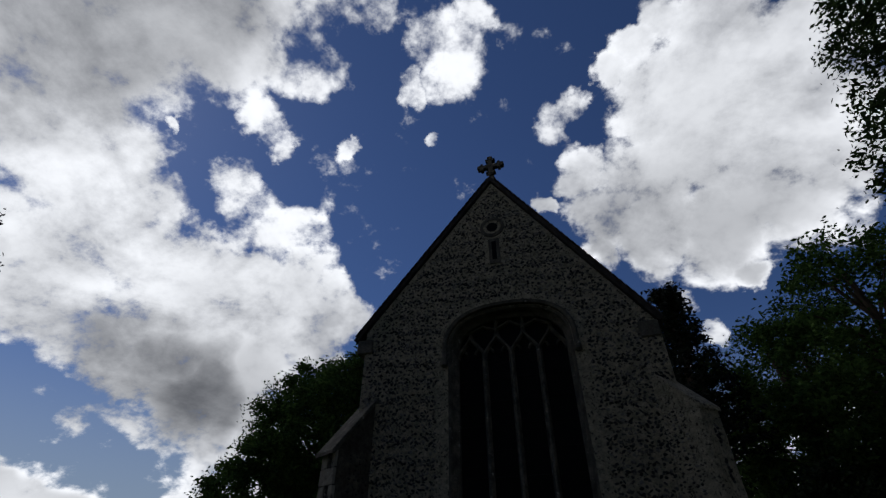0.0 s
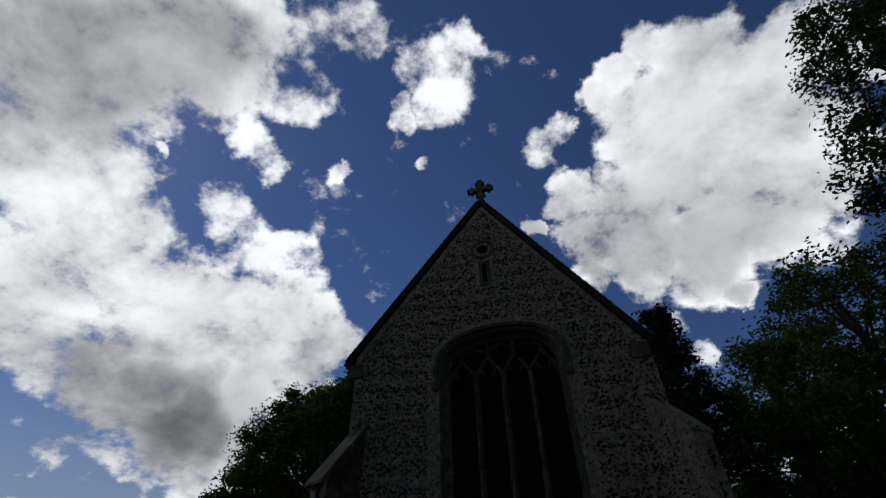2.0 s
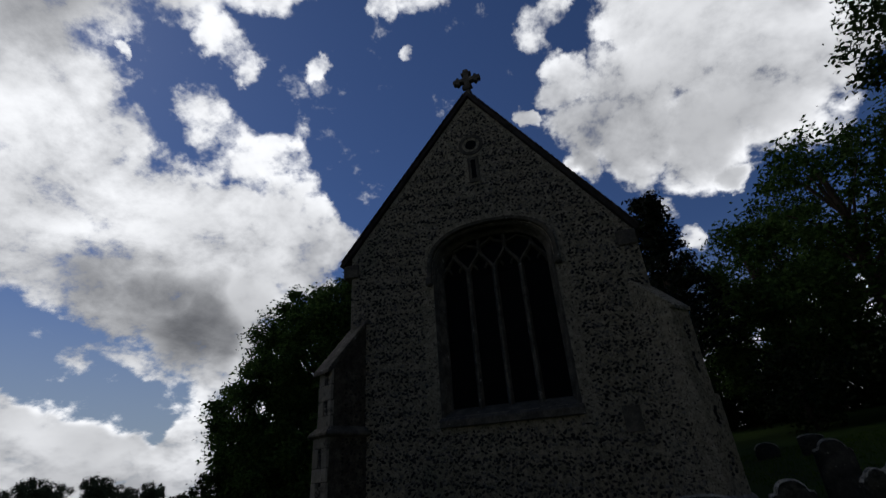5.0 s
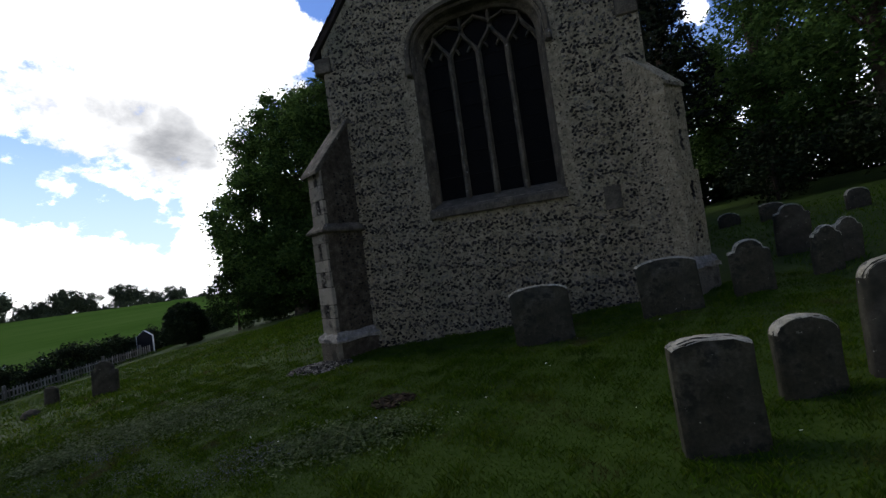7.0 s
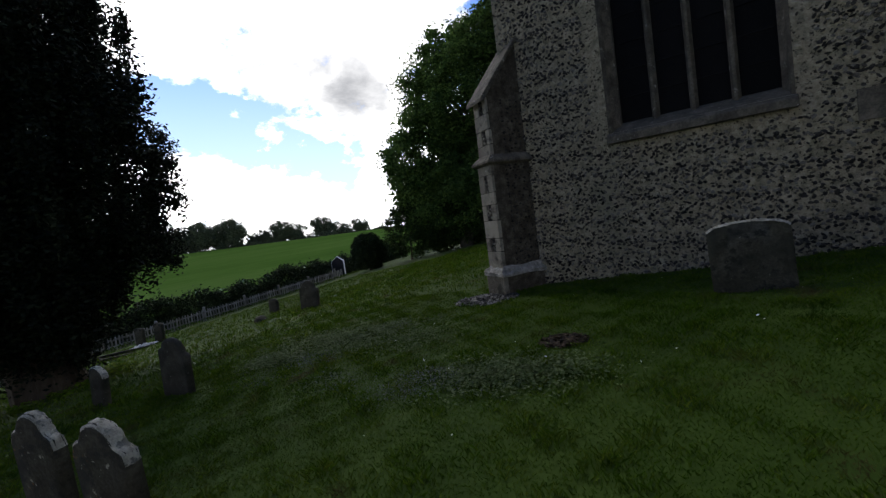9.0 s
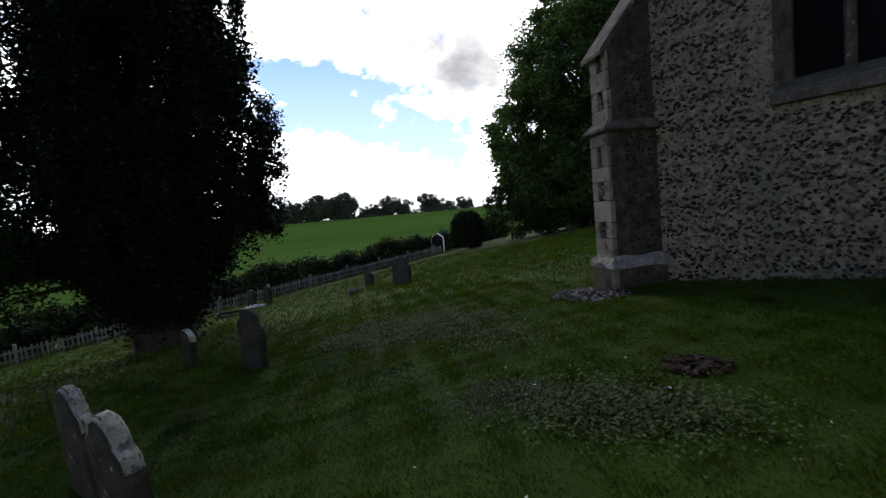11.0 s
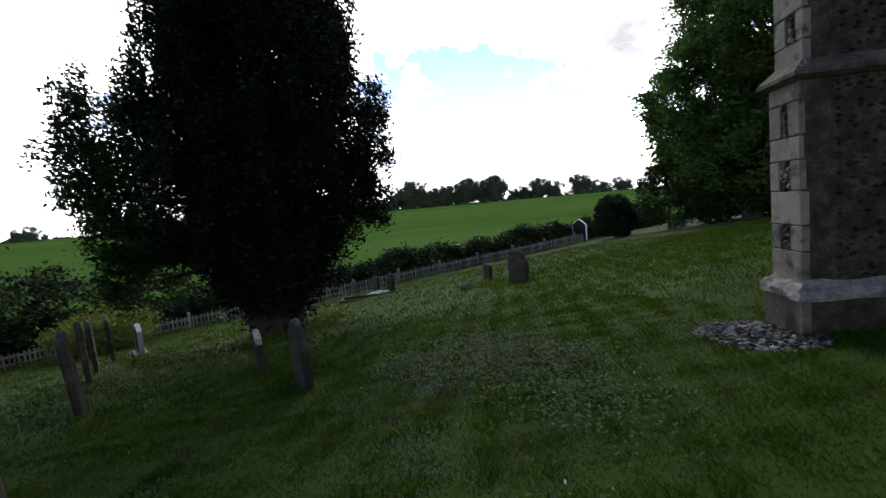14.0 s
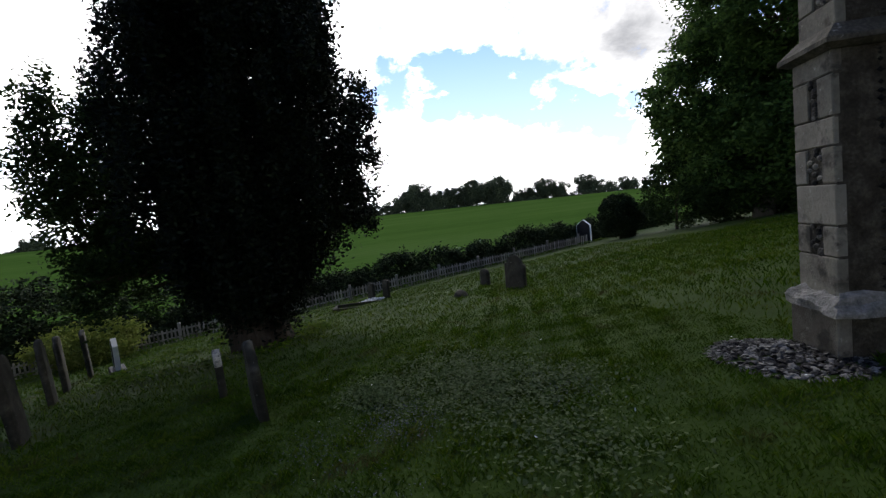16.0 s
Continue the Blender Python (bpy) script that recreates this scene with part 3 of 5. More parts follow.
for i in range(5):
    bm.faces.new((vs[0][i], vs[0][(i + 1) % 5], vs[1][(i + 1) % 5], vs[1][i]))
bmesh.ops.recalc_face_normals(bm, faces=bm.faces)
bmesh.ops.bevel(bm, geom=list(bm.edges), offset=0.012, segments=1, affect="EDGES")
under(part("window_sill", bm, M_TRACERY), window)
GX0, GX1 = WX0 + 0.115, WX1 - 0.115
STEP = (GX1 - GX0) / 4
MY = D + 0.33
for i in (1, 2, 3):
    bm = bmesh.new()
    x = GX0 + i * STEP
    prism(bm, [(x - 0.058, MY), (x - 0.02, MY - 0.085), (x + 0.02, MY - 0.085), (x + 0.058, MY), (x + 0.02, MY + 0.085), (x - 0.02, MY + 0.085)], WSILL, 5.35, axis="z")
    under(part("mullion", bm, M_TRACERY), window)
BAR = [(-0.042, MY), (-0.018, MY - 0.07), (0.018, MY - 0.07), (0.042, MY), (0.018, MY + 0.07), (-0.018, MY + 0.07)]


def ogee(x0, z0, x1, z1, n=9):
    return [(x0 + (x1 - x0) * (0.5 - 0.5 * math.cos(math.pi * k / n)), z0 + (z1 - z0) * k / n) for k in range(n + 1)]


def head_z(x):
    u = min(1.0, abs((x - WMID) / (WHALF - 0.10)))
    return WSPRING + (WTOP - 0.11 - WSPRING) * (1 - u ** 2.4) ** 0.5


for i in range(4):
    a, b = GX0 + i * STEP, GX0 + (i + 1) * STEP
    m = (a + b) / 2
    top = min(5.78, head_z(m) - 0.05)
    for x in (a, b):
        bm = bmesh.new()
        sweep(bm, ogee(x, 5.28, m, top), BAR)
        under(part("tracery_bar", bm, M_TRACERY), window)
        # cusp
        bm = bmesh.new()
        q = x + (m - x) * 0.36
        sweep(bm, [(q, 5.47), (q + (m - x) * 0.22, 5.43), (q + (m - x) * 0.34, 5.36)], [(0.6 * u, MY + 0.6 * (v - MY)) for u, v in BAR])
        under(part("cusp", bm, M_TRACERY), window)
    if head_z(m) - top > 0.12:
        bm = bmesh.new()
        sweep(bm, [(m, top - 0.02), (m, head_z(m) + 0.03)], BAR)
        under(part("tracery_bar", bm, M_TRACERY), window)
for i in (1, 2, 3):
    x = GX0 + i * STEP
    for s in (-1, 1):
        bm = bmesh.new()
        e = x + s * STEP * 0.5
        sweep(bm, ogee(e, min(5.80, head_z(e)), x, head_z(x) - 0.02), [(0.8 * u, MY + 0.8 * (v - MY)) for u, v in BAR])
        under(part("tracery_bar", bm, M_TRACERY), window)
for i in range(4):
    a, b = GX0 + i * STEP, GX0 + (i + 1) * STEP
    bm = bmesh.new()
    tops = [(b + (a - b) * k / 6, min(head_z(b + (a - b) * k / 6) + 0.08, WTOP - 0.05)) for k in range(7)]
    prism(bm, [(a, WSILL), (b, WSILL), *tops], MY + 0.03, MY + 0.045)
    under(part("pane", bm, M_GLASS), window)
    for k in range(1, 7):
        bm = bmesh.new()
        box(bm, (STEP - 0.1, 0.010, 0.010), ((a + b) / 2, MY + 0.015, WSILL + 0.15 + k * 0.42))
        under(part("saddle_bar", bm, M_LEAD), window)

# round vent and blocked slit in the gable, and a plain tablet low on the wall
bm = bmesh.new()
ring = [(XA - 0.06 + 0.2 * math.cos(a), 8.20 + 0.2 * math.sin(a)) for a in [2 * math.pi * k / 20 for k in range(21)]]
sweep(bm, ring, [(0, D + 0.02), (0, D - 0.025), (0.07, D - 0.02), (0.085, D + 0.02)])
vent = tagged(part("gable_vent", bm, M_TRACERY), "small round stone vent high in the gable", "vent", kind="structure")
# no hole is cut: a flat black disc paints the dark inside the vent
bm = bmesh.new()
prism(bm, [(XA - 0.06 + 0.125 * math.cos(2 * math.pi * k / 20), 8.20 + 0.125 * math.sin(2 * math.pi * k / 20)) for k in range(20)], D - 0.006, D + 0.01)
under(part("opening", bm, M_GLASS), vent)
bm = bmesh.new()
prism(bm, [(XA - 0.17, 7.20), (XA + 0.07, 7.20), (XA + 0.07, 7.86), (XA - 0.17, 7.86)], D - 0.022, D + 0.02, bevel=0.006)
slit = tagged(part("gable_slit", bm, M_TRACERY), "narrow blocked slit under the gable vent", "slit", kind="structure")
# likewise a flat black plate for the slit's dark recess
bm = bmesh.new()
prism(bm, [(XA - 0.10, 7.30), (XA + 0.0, 7.30), (XA + 0.0, 7.78), (XA - 0.10, 7.78)], D - 0.028, D + 0.0)
under(part("opening", bm, M_GLASS), slit)
bm = bmesh.new()
prism(bm, [(0.50, 2.10), (0.76, 2.10), (0.76, 2.48), (0.50, 2.48)], D - 0.03, D + 0.03, bevel=0.01)
tagged(part("wall_tablet", bm, M_TRACERY), "plain grey stone tablet set in the flint wall", "tablet")


# ---------------------------------------------------------------- diagonal buttresses
def buttress(corner_x, turn, foot, core, face, string, reach, lip, peak):
    """Two stages with a steep weathered cap; local -y points outward from the corner."""
    root = tagged(empty("corner_buttress", pose(corner_x, D, foot, 0, 0, turn)), "two-stage diagonal buttress with pale stone quoins, flint panels and a steep cap", "buttress", group="corner buttresses", kind="structure")
    W, L = 0.25, reach                     # half width, reach

    def add(name, bm, mat, label=""):
        ob = part(name, bm, mat, root, label)
        return ob
    S, C, K = 2.50 - foot, lip - foot, peak - foot
    # plinth sides carry their shade in the core colour; only the end is pale
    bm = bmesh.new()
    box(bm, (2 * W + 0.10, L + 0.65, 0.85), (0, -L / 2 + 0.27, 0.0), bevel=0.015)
    add("plinth", bm, M_SHADEFLINT)
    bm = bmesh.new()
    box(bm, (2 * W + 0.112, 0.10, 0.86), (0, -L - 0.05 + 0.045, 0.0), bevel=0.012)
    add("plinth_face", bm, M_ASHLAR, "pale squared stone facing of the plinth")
    bm = bmesh.new()
    lo, hi = 0.42, 0.60
    p = [(-W - 0.085, -L - 0.085), (W + 0.085, -L - 0.085), (W + 0.085, 0.3), (-W - 0.085, 0.3)]
    q = [(-W + 0.005, -L + 0.005), (W - 0.005, -L + 0.005), (W - 0.005, 0.3), (-W + 0.005, 0.3)]
    rows = [[bm.verts.new((*c, z)) for c in ring] for ring, z in ((p, lo), (p, lo + 0.06), (q, hi))]
    for r, s in zip(rows, rows[1:]):
        for i in range(4):
            bm.faces.new((r[i], r[(i + 1) % 4], s[(i + 1) % 4], s[i]))
    bm.faces.new(rows[0][::-1])
    bm.faces.new(rows[-1])
    bmesh.ops.subdivide_edges(bm, edges=list(bm.edges), cuts=5, use_grid_fill=True)
    for v in bm.verts:
        v.co += Vector(noise.noise_vector(v.co * 13)) * 0.034
    add("weathering", bm, M_LICHEN, "crumbling pale lichen-crusted plinth ledge")
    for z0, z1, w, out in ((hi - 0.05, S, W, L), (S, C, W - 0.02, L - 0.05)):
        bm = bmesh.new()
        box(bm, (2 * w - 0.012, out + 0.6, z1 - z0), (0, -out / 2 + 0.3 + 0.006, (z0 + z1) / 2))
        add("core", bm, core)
        # flints down both flanks
        V, F = [], []
        for sx in (-1, 1):
            z = z0 + 0.05
            while z < z1 - 0.03:
                y = -out + 0.30
                while y < 0.25:
                    a, b = random.uniform(0.020, 0.050), random.uniform(0.014, 0.030)
                    zc, z = z, z + random.uniform(-0.028, 0.028)
                    o = len(V)
                    px = sx * (w - 0.008)
                    V += [(px, y - a, z), (px, y, z - b), (px, y + a, z), (px, y, z + b), (px + sx * random.uniform(0.012, 0.026), y + random.uniform(-0.01, 0.01), z + random.uniform(-0.008, 0.008))]
                    F += [(o, o + 1, o + 4), (o + 1, o + 2, o + 4), (o + 2, o + 3, o + 4), (o + 3, o, o + 4)]
                    y += random.uniform(0.06, 0.14)
                    z = zc
                z += random.uniform(0.055, 0.07)
        raw("flint_courses", V, F, M_FLINT_RUN if core is M_MORTAR else M_FLINT_SHADE, root)
        # quoins on the outer face, long and short, with flint panels between
        z, k = z0, 0
        while z < z1 - 0.02:
            h = min(random.uniform(0.20, 0.34), z1 - z)
            if z1 - z - h < 0.12:
                h = z1 - z
            if k % 2 == 0:
                cells = [(-w, w, face)]
            else:
                a = random.uniform(-0.35, -0.1) * w
                b = random.uniform(0.25, 0.5) * w
                cells = [(-w, a, face), (b, w, face)]
                for j in range(9):
                    fb = bmesh.new()
                    bmesh.ops.create_icosphere(fb, subdivisions=1, radius=0.034, matrix=pose(random.uniform(a + 0.02, b - 0.02), -out, z + h * (j + 0.5) / 9) @ Matrix.Diagonal((1.0, 0.5, 0.8, 1)))
                    add("flint", fb, M_FLINT)
            for a, b, mat in cells:
                bm = bmesh.new()
                depth = random.uniform(0.04, 0.08)
                box(bm, (b - a - 0.008, depth, h - 0.010), ((a + b) / 2, -out + depth / 2 - 0.004 - random.uniform(0, 0.006), z + h / 2), bevel=0.008)
                add("quoin", bm, mat)
            z += h
            k += 1
    bm = bmesh.new()
    for ring in (1,):
        p = [(-W - 0.075, -L - 0.075), (W + 0.075, -L - 0.075), (W + 0.075, 0.35), (-W - 0.075, 0.35)]
        q = [(-W + 0.02, -L + 0.03), (W - 0.02, -L + 0.03), (W - 0.02, 0.35), (-W + 0.02, 0.35)]
        u = [(-W - 0.02, -L - 0.02), (W + 0.02, -L - 0.02), (W + 0.02, 0.35), (-W - 0.02, 0.35)]
        rows = [[bm.verts.new((*c, z)) for c in r] for r, z in ((u, S - 0.08), (p, S - 0.045), (p, S - 0.01), (q, S + 0.10))]
        for r, s in zip(rows, rows[1:]):
            for i in range(4):
                bm.faces.new((r[i], r[(i + 1) % 4], s[(i + 1) % 4], s[i]))
        bm.faces.new(rows[0][::-1])
        bm.faces.new(rows[-1])
    if string:
        add("string_course", bm, M_TRACERY)
    else:
        bm.free()
    # cap: a flint wedge under one steep slab that runs back to the corner
    def wedge(outline, half, bevel):
        bm = bmesh.new()
        n = len(outline)
        vs = [[bm.verts.new((x, y, z)) for y, z in outline] for x in (-half, half)]
        bm.faces.new(vs[0])
        bm.faces.new(vs[1][::-1])
        for i in range(n):
            bm.faces.new((vs[0][i], vs[0][(i + 1) % n], vs[1][(i + 1) % n], vs[1][i]))
        bmesh.ops.recalc_face_normals(bm, faces=bm.faces)
        if bevel:
            bmesh.ops.bevel(bm, geom=list(bm.edges), offset=bevel, segments=1, affect="EDGES")
        return bm
    add("cap_core", wedge([(-L + 0.05, C - 0.02), (0.12, K), (0.4, K), (0.4, C - 0.02)], W - 0.025, 0), core)
    lap = 0.06 if string else 0.0
    bm = wedge([(-L - lap, C - 0.10), (-L - lap, C - 0.03), (0.12, K + 0.09), (0.3, K + 0.09), (0.3, K + 0.0), (0.12, K), (-L + 0.02, C - 0.06)], W + (0.04 if string else -0.01), 0.010)
    add("cap", bm, M_TRACERY if string else core)
    return root


# the left flanks have shade in their colour, the right ones plain mortar
buttress(-4.12, -31, tz(-4.4, 7.35) - 0.09, M_SHADEFLINT, M_ASHLAR, True, 0.62, 3.58, 4.48)
buttress(XR - 0.05, 48, tz(XR + 0.3, D - 0.5) - 0.05, M_MORTAR, M_MORTAR, False, 0.46, 3.86, 4.35)


# ---------------------------------------------------------------- gravestones
def stone_outline(kind, w, h):
    r, out = w / 2, []
    if kind == "round":
        out = [(r * math.cos(a), h - r * 0.62 + r * 0.62 * math.sin(a)) for a in [math.pi * k / 16 for k in range(17)]]
    elif kind == "segment":
        out = [(r * math.cos(a) / math.cos(math.pi * 0.06), h - r * 0.28 + r * 0.28 * math.sin(a)) for a in [math.pi * (0.06 + 0.88 * k / 14) for k in range(15)]]
        out = [(max(-r, min(r, x)), z) for x, z in out]
    elif kind == "shoulder":
        out = [(r, h - r * 0.72), (r * 0.97, h - r * 0.60), (r * 0.74, h - r * 0.56)]
        out += [(r * 0.70 * math.cos(a), h - r * 0.52 + r * 0.52 * math.sin(a)) for a in [math.pi * (0.05 + 0.90 * k / 14) for k in range(15)]]
        out += [(-r * 0.74, h - r * 0.56), (-r * 0.97, h - r * 0.60), (-r, h - r * 0.72)]
    elif kind == "peak":
        out = [(r, h - r * 0.62), (0.02, h), (-0.02, h), (-r, h - r * 0.62)]
    elif kind == "ogee":
        out = [(r, h - r * 0.9), (r * 0.92, h - r * 0.62), (r * 0.66, h - r * 0.50), (r * 0.5, h - r * 0.2), (r * 0.22, h - r * 0.03), (0, h),
               (-r * 0.22, h - r * 0.03), (-r * 0.5, h - r * 0.2), (-r * 0.66, h - r * 0.50), (-r * 0.92, h - r * 0.62), (-r, h - r * 0.9)]
    return [(r, -0.35), *out, (-r, -0.35)]


def gravestone(x, y, w, h, turn, kind, label, mat=0, thick=0.10, lean=0.0, tip=0.0, crust=True, group="churchyard gravestones"):
    """An upright slab with worn edges; a lichen crust lies along its top."""
    bm = bmesh.new()
    prism(bm, stone_outline(kind, w, h), -thick / 2, thick / 2)
    bmesh.ops.bevel(bm, geom=[e for e in bm.edges if abs(e.verts[0].co.y - e.verts[1].co.y) < 1e-4], offset=0.014, segments=2, affect="EDGES")
    bmesh.ops.triangulate(bm, faces=[f for f in bm.faces if len(f.verts) > 6])
    bmesh.ops.subdivide_edges(bm, edges=[e for e in bm.edges if e.calc_length() > 0.10], cuts=3, use_grid_fill=True)
    seed = Vector((x, y, h))
    for v in bm.verts:
        v.co += Vector(noise.noise_vector(v.co * 7 + seed)) * 0.009 + Vector(noise.noise_vector(v.co * 24 + seed)) * 0.003
    root = tagged(empty("gravestone", pose(x, y, tz(x, y), lean, tip, turn)), label, "gravestone", group=group)
    part("slab", bm, M_STONE[mat], root, smooth=True)
    if crust:
        bm = bmesh.new()
        top = [p for p in stone_outline(kind, w, h) if p[1] > h * 0.55]
        rows = []
        fine_top = []
        for a, b in zip(top, top[1:]):
            m = max(1, int((Vector(a) - Vector(b)).length / 0.025))
            fine_top += [(a[0] + (b[0] - a[0]) * k / m, a[1] + (b[1] - a[1]) * k / m) for k in range(m)]
        fine_top.append(top[-1])
        for i, p in enumerate(fine_top):
            a, b = Vector(fine_top[max(0, i - 1)]), Vector(fine_top[min(len(fine_top) - 1, i + 1)])
            t = (b - a).normalized()
            n = Vector((t.y, -t.x))
            row = []
            for k in range(7):
                s = -1 + 2 * k / 6
                lift = 0.006 - 0.022 * abs(s) ** 4 + 0.010 * noise.noise(Vector((p[0] * 30 + x, s * 2.5, p[1] * 30)))
                row.append(bm.verts.new((p[0] + n.x * lift, s * (thick / 2 + 0.002), p[1] + n.y * lift)))
            rows.append(row)
        for r, s in zip(rows, rows[1:]):
            for k in range(6):
                bm.faces.new((r[k], r[k + 1], s[k + 1], s[k]))
        bmesh.ops.recalc_face_normals(bm, faces=bm.faces)
        part("lichen_crust", bm, M_CROWNLICHEN, root, "pale lichen crust along the worn top", smooth=True)
    return root


gravestone(-0.60, 6.45, 0.79, 0.78, 5, "segment", "broad grey gravestone with a low curved top beside the flint wall", 0, 0.10, -2, -2)
gravestone(1.06, 6.76, 0.75, 0.73, 3, "segment", "broad grey gravestone with a low curved top by the buttress", 0, 0.10, -2, -2)
gravestone(0.66, 3.20, 0.46, 0.68, 4, "segment", "thick grey gravestone with a lichened curved top in grass", 0, 0.13, -2, -1)
gravestone(1.36, 3.78, 0.38, 0.54, 3, "round", "small grey gravestone with a rounded mossy top", 0, 0.11, 0, -1)
gravestone(2.00, 3.95, 0.44, 0.78, 0, "round", "grey gravestone with a lichened round top and shaded face", 1, 0.12, 0, 1)
gravestone(2.10, 7.00, 0.48, 0.70, 3, "shoulder", "grey gravestone with a round head and shoulders", 0, 0.10, 0, -2)
gravestone(3.45, 9.25, 0.50, 0.84, -8, "shoulder", "tall dark gravestone with a round head and shoulders", 1, 0.11, 2, 2)
gravestone(3.08, 7.35, 0.34, 0.62, 4, "ogee", "grey gravestone with a shaped top, one of a close pair", 0, 0.10, 0, 2)
gravestone(3.52, 7.80, 0.34, 0.60, 4, "ogee", "grey gravestone with a shaped top, one of a close pair", 1, 0.10, 0, 4)
gravestone(4.5, 16.2, 0.6, 0.42, -6, "round", "far grey gravestone before the dark wood", 0, 0.10)
gravestone(5.3, 15.2, 0.6, 0.48, 5, "segment", "far grey gravestone before the dark wood", 0, 0.10)
gravestone(6.4, 13.3, 0.5, 0.48, 5, "round", "far small gravestone before the dark wood", 1, 0.10)
gravestone(7.9, 14.0, 0.9, 0.5, 0, "peak", "far gravestone with a gabled top on the slope", 0, 0.12)
gravestone(7.4, 12.4, 0.5, 0.45, 5, "round", "tall grey gravestone with a round top on the slope", 0, 0.10, 0, -3)
gravestone(-3.98, 1.36, 0.56, 0.80, 15, "ogee", "lichen-blotched leaning gravestone with a shaped top", 2, 0.10, 5, 4)
gravestone(-4.92, 1.20, 0.56, 0.84, 15, "ogee", "lichen-blotched gravestone with a shaped top behind another", 2, 0.09, 4, 3)
gravestone(-7.20, 3.08, 0.62, 0.82, 9, "shoulder", "brown weathered gravestone in the yew's shade", 1, 0.09, 3, 6, crust=False)
gravestone(-8.68, 2.57, 0.42, 0.62, 8, "round", "small leaning footstone with a white-crusted top", 1, 0.09, 2, 9)
gravestone(-11.86, 8.80, 0.72, 0.82, 10, "shoulder", "dark round-shouldered gravestone out on the lawn", 1, 0.10, 0, 2, crust=False)
gravestone(-14.45, 9.20, 0.42, 0.50, 10, "round", "small dark gravestone beside a taller one", 1, 0.10, 0, 2, crust=False)
gravestone(-18.95, 6.62, 0.46, 0.70, 14, "segment", "small square grey headstone with flowers at its foot", 0, 0.10, 0, 1, crust=False)
gravestone(-18.55, 7.10, 0.46, 0.70, 14, "segment", "small square grey headstone with flowers at its foot", 0, 0.10, 0, 1, crust=False)
gravestone(-9.20, 0.20, 0.62, 1.15, 14, "round", "tall leaning grey gravestone in a row", 1, 0.09, 4, 5, crust=False)
gravestone(-12.15, -0.60, 0.62, 1.22, 16, "shoulder", "tall grey gravestone in a row by the yew", 1, 0.09, 3, 3, crust=False)
gravestone(-13.7, -0.95, 0.6, 1.2, 15, "round", "tall dark gravestone in a row by the yew", 1, 0.09, 2, 3, crust=False)
gravestone(-15.6, -1.15, 0.6, 1.2, 15, "segment", "tall brown gravestone in a row by the yew", 1, 0.09, 2, 3, crust=False)
gravestone(-10.6, -3.3, 0.5, 0.5, 20, "segment", "low sunken gravestone in the shade", 1, 0.10, 0, 12, crust=False)
gravestone(-14.6, 21.6, 0.78, 1.05, 12, "segment", "grey gravestone beside rough bushes on the far lawn", 1, 0.10, 0, 2, crust=False)
gravestone(-13.2, 22.2, 0.6, 1.1, 12, "round", "grey gravestone beside rough bushes on the far lawn", 0, 0.10, 0, -2, crust=False)
# white-edged modern stones
for x, y, w, h, turn, what in ((-24.9, 20.9, 1.0, 1.42, 12, "tall dark polished headstone with a bright white rim by the fence"), (-14.8, -0.35, 0.50, 0.85, 20, "small polished black headstone with a bright white edge")):
    root = tagged(empty("gravestone", pose(x, y, tz(x, y), 0, 0, turn)), what, "gravestone", group="modern headstones")
    bm = bmesh.new()
    box(bm, (w + 0.25, 0.32, 0.24), (0, 0, 0.02), bevel=0.015)
    part("base", bm, M_GRANITE, root)
    bm = bmesh.new()
    prism(bm, [(p[0], max(p[1], 0.13)) for p in stone_outline("peak", w, h)], -0.05, 0.05)
    part("slab", bm, M_GRANITE, root)
    bm = bmesh.new()
    sweep(bm, [(-w / 2, 0.13), *stone_outline("peak", w, h)[1:-1][::-1], (w / 2, 0.13)], [(-0.010, -0.055), (0.012, -0.055), (0.012, 0.055), (-0.010, 0.055)])
    part("edging", bm, M_WHITE, root, "white bevelled edge")
bm = bmesh.new()
bmesh.ops.create_icosphere(bm, subdivisions=3, radius=1.0, matrix=Matrix.Diagonal((0.24, 0.17, 0.17, 1)))
for v in bm.verts:
    v.co += Vector(noise.noise_vector(v.co * 8)) * 0.025
stump = tagged(part("sunken_stone", bm, M_STONE[2]), "low broken stone lying half sunk in rough grass", "stone")
stump.matrix_world = pose(-12.9, 7.75, tz(-12.9, 7.75) + 0.02)
# kerb grave with flowers
grave = tagged(empty("kerb_grave", pose(-18.0, 5.9, tz(-18.0, 5.9), 0, 0, -15)), "low stone-kerbed grave plot with grass inside", "grave")
for sx, sy, cx, cy in ((0.12, 2.0, -0.45, 0), (0.12, 2.0, 0.45, 0), (0.78, 0.12, 0, -0.94), (0.78, 0.12, 0, 0.94)):
    bm = bmesh.new()
    box(bm, (sx * 0.8, sy * 0.8, 0.20), (cx * 0.8, cy * 0.8, -0.03), bevel=0.012)
    part("kerb", bm, M_STONE[0], grave)


# ---------------------------------------------------------------- trees and shrubs
rng = np.random.default_rng(7)


def leaf_cloud(centres, spread, per, size, droop=0.0, upright=0.0):
    """Leaf quads scattered about clump centres; spread is n x 3, size a half length."""
    n = len(centres) * per
    c = np.repeat(centres, per, 0) + rng.normal(size=(n, 3)) * np.repeat(spread, per, 0) * 0.55
    a = rng.normal(size=(n, 3))
    a[:, 2] = a[:, 2] * 0.6 - droop + upright
    a /= np.linalg.norm(a, axis=1, keepdims=True)
    b = np.cross(a, rng.normal(size=(n, 3)))
    b /= np.linalg.norm(b, axis=1, keepdims=True) + 1e-9
    s = size * rng.uniform(0.6, 1.35, (n, 1))
    return np.stack([c - a * s, c + b * s * 0.48 - a * s * 0.1, c + a * s, c - b * s * 0.48 - a * s * 0.1], 1)


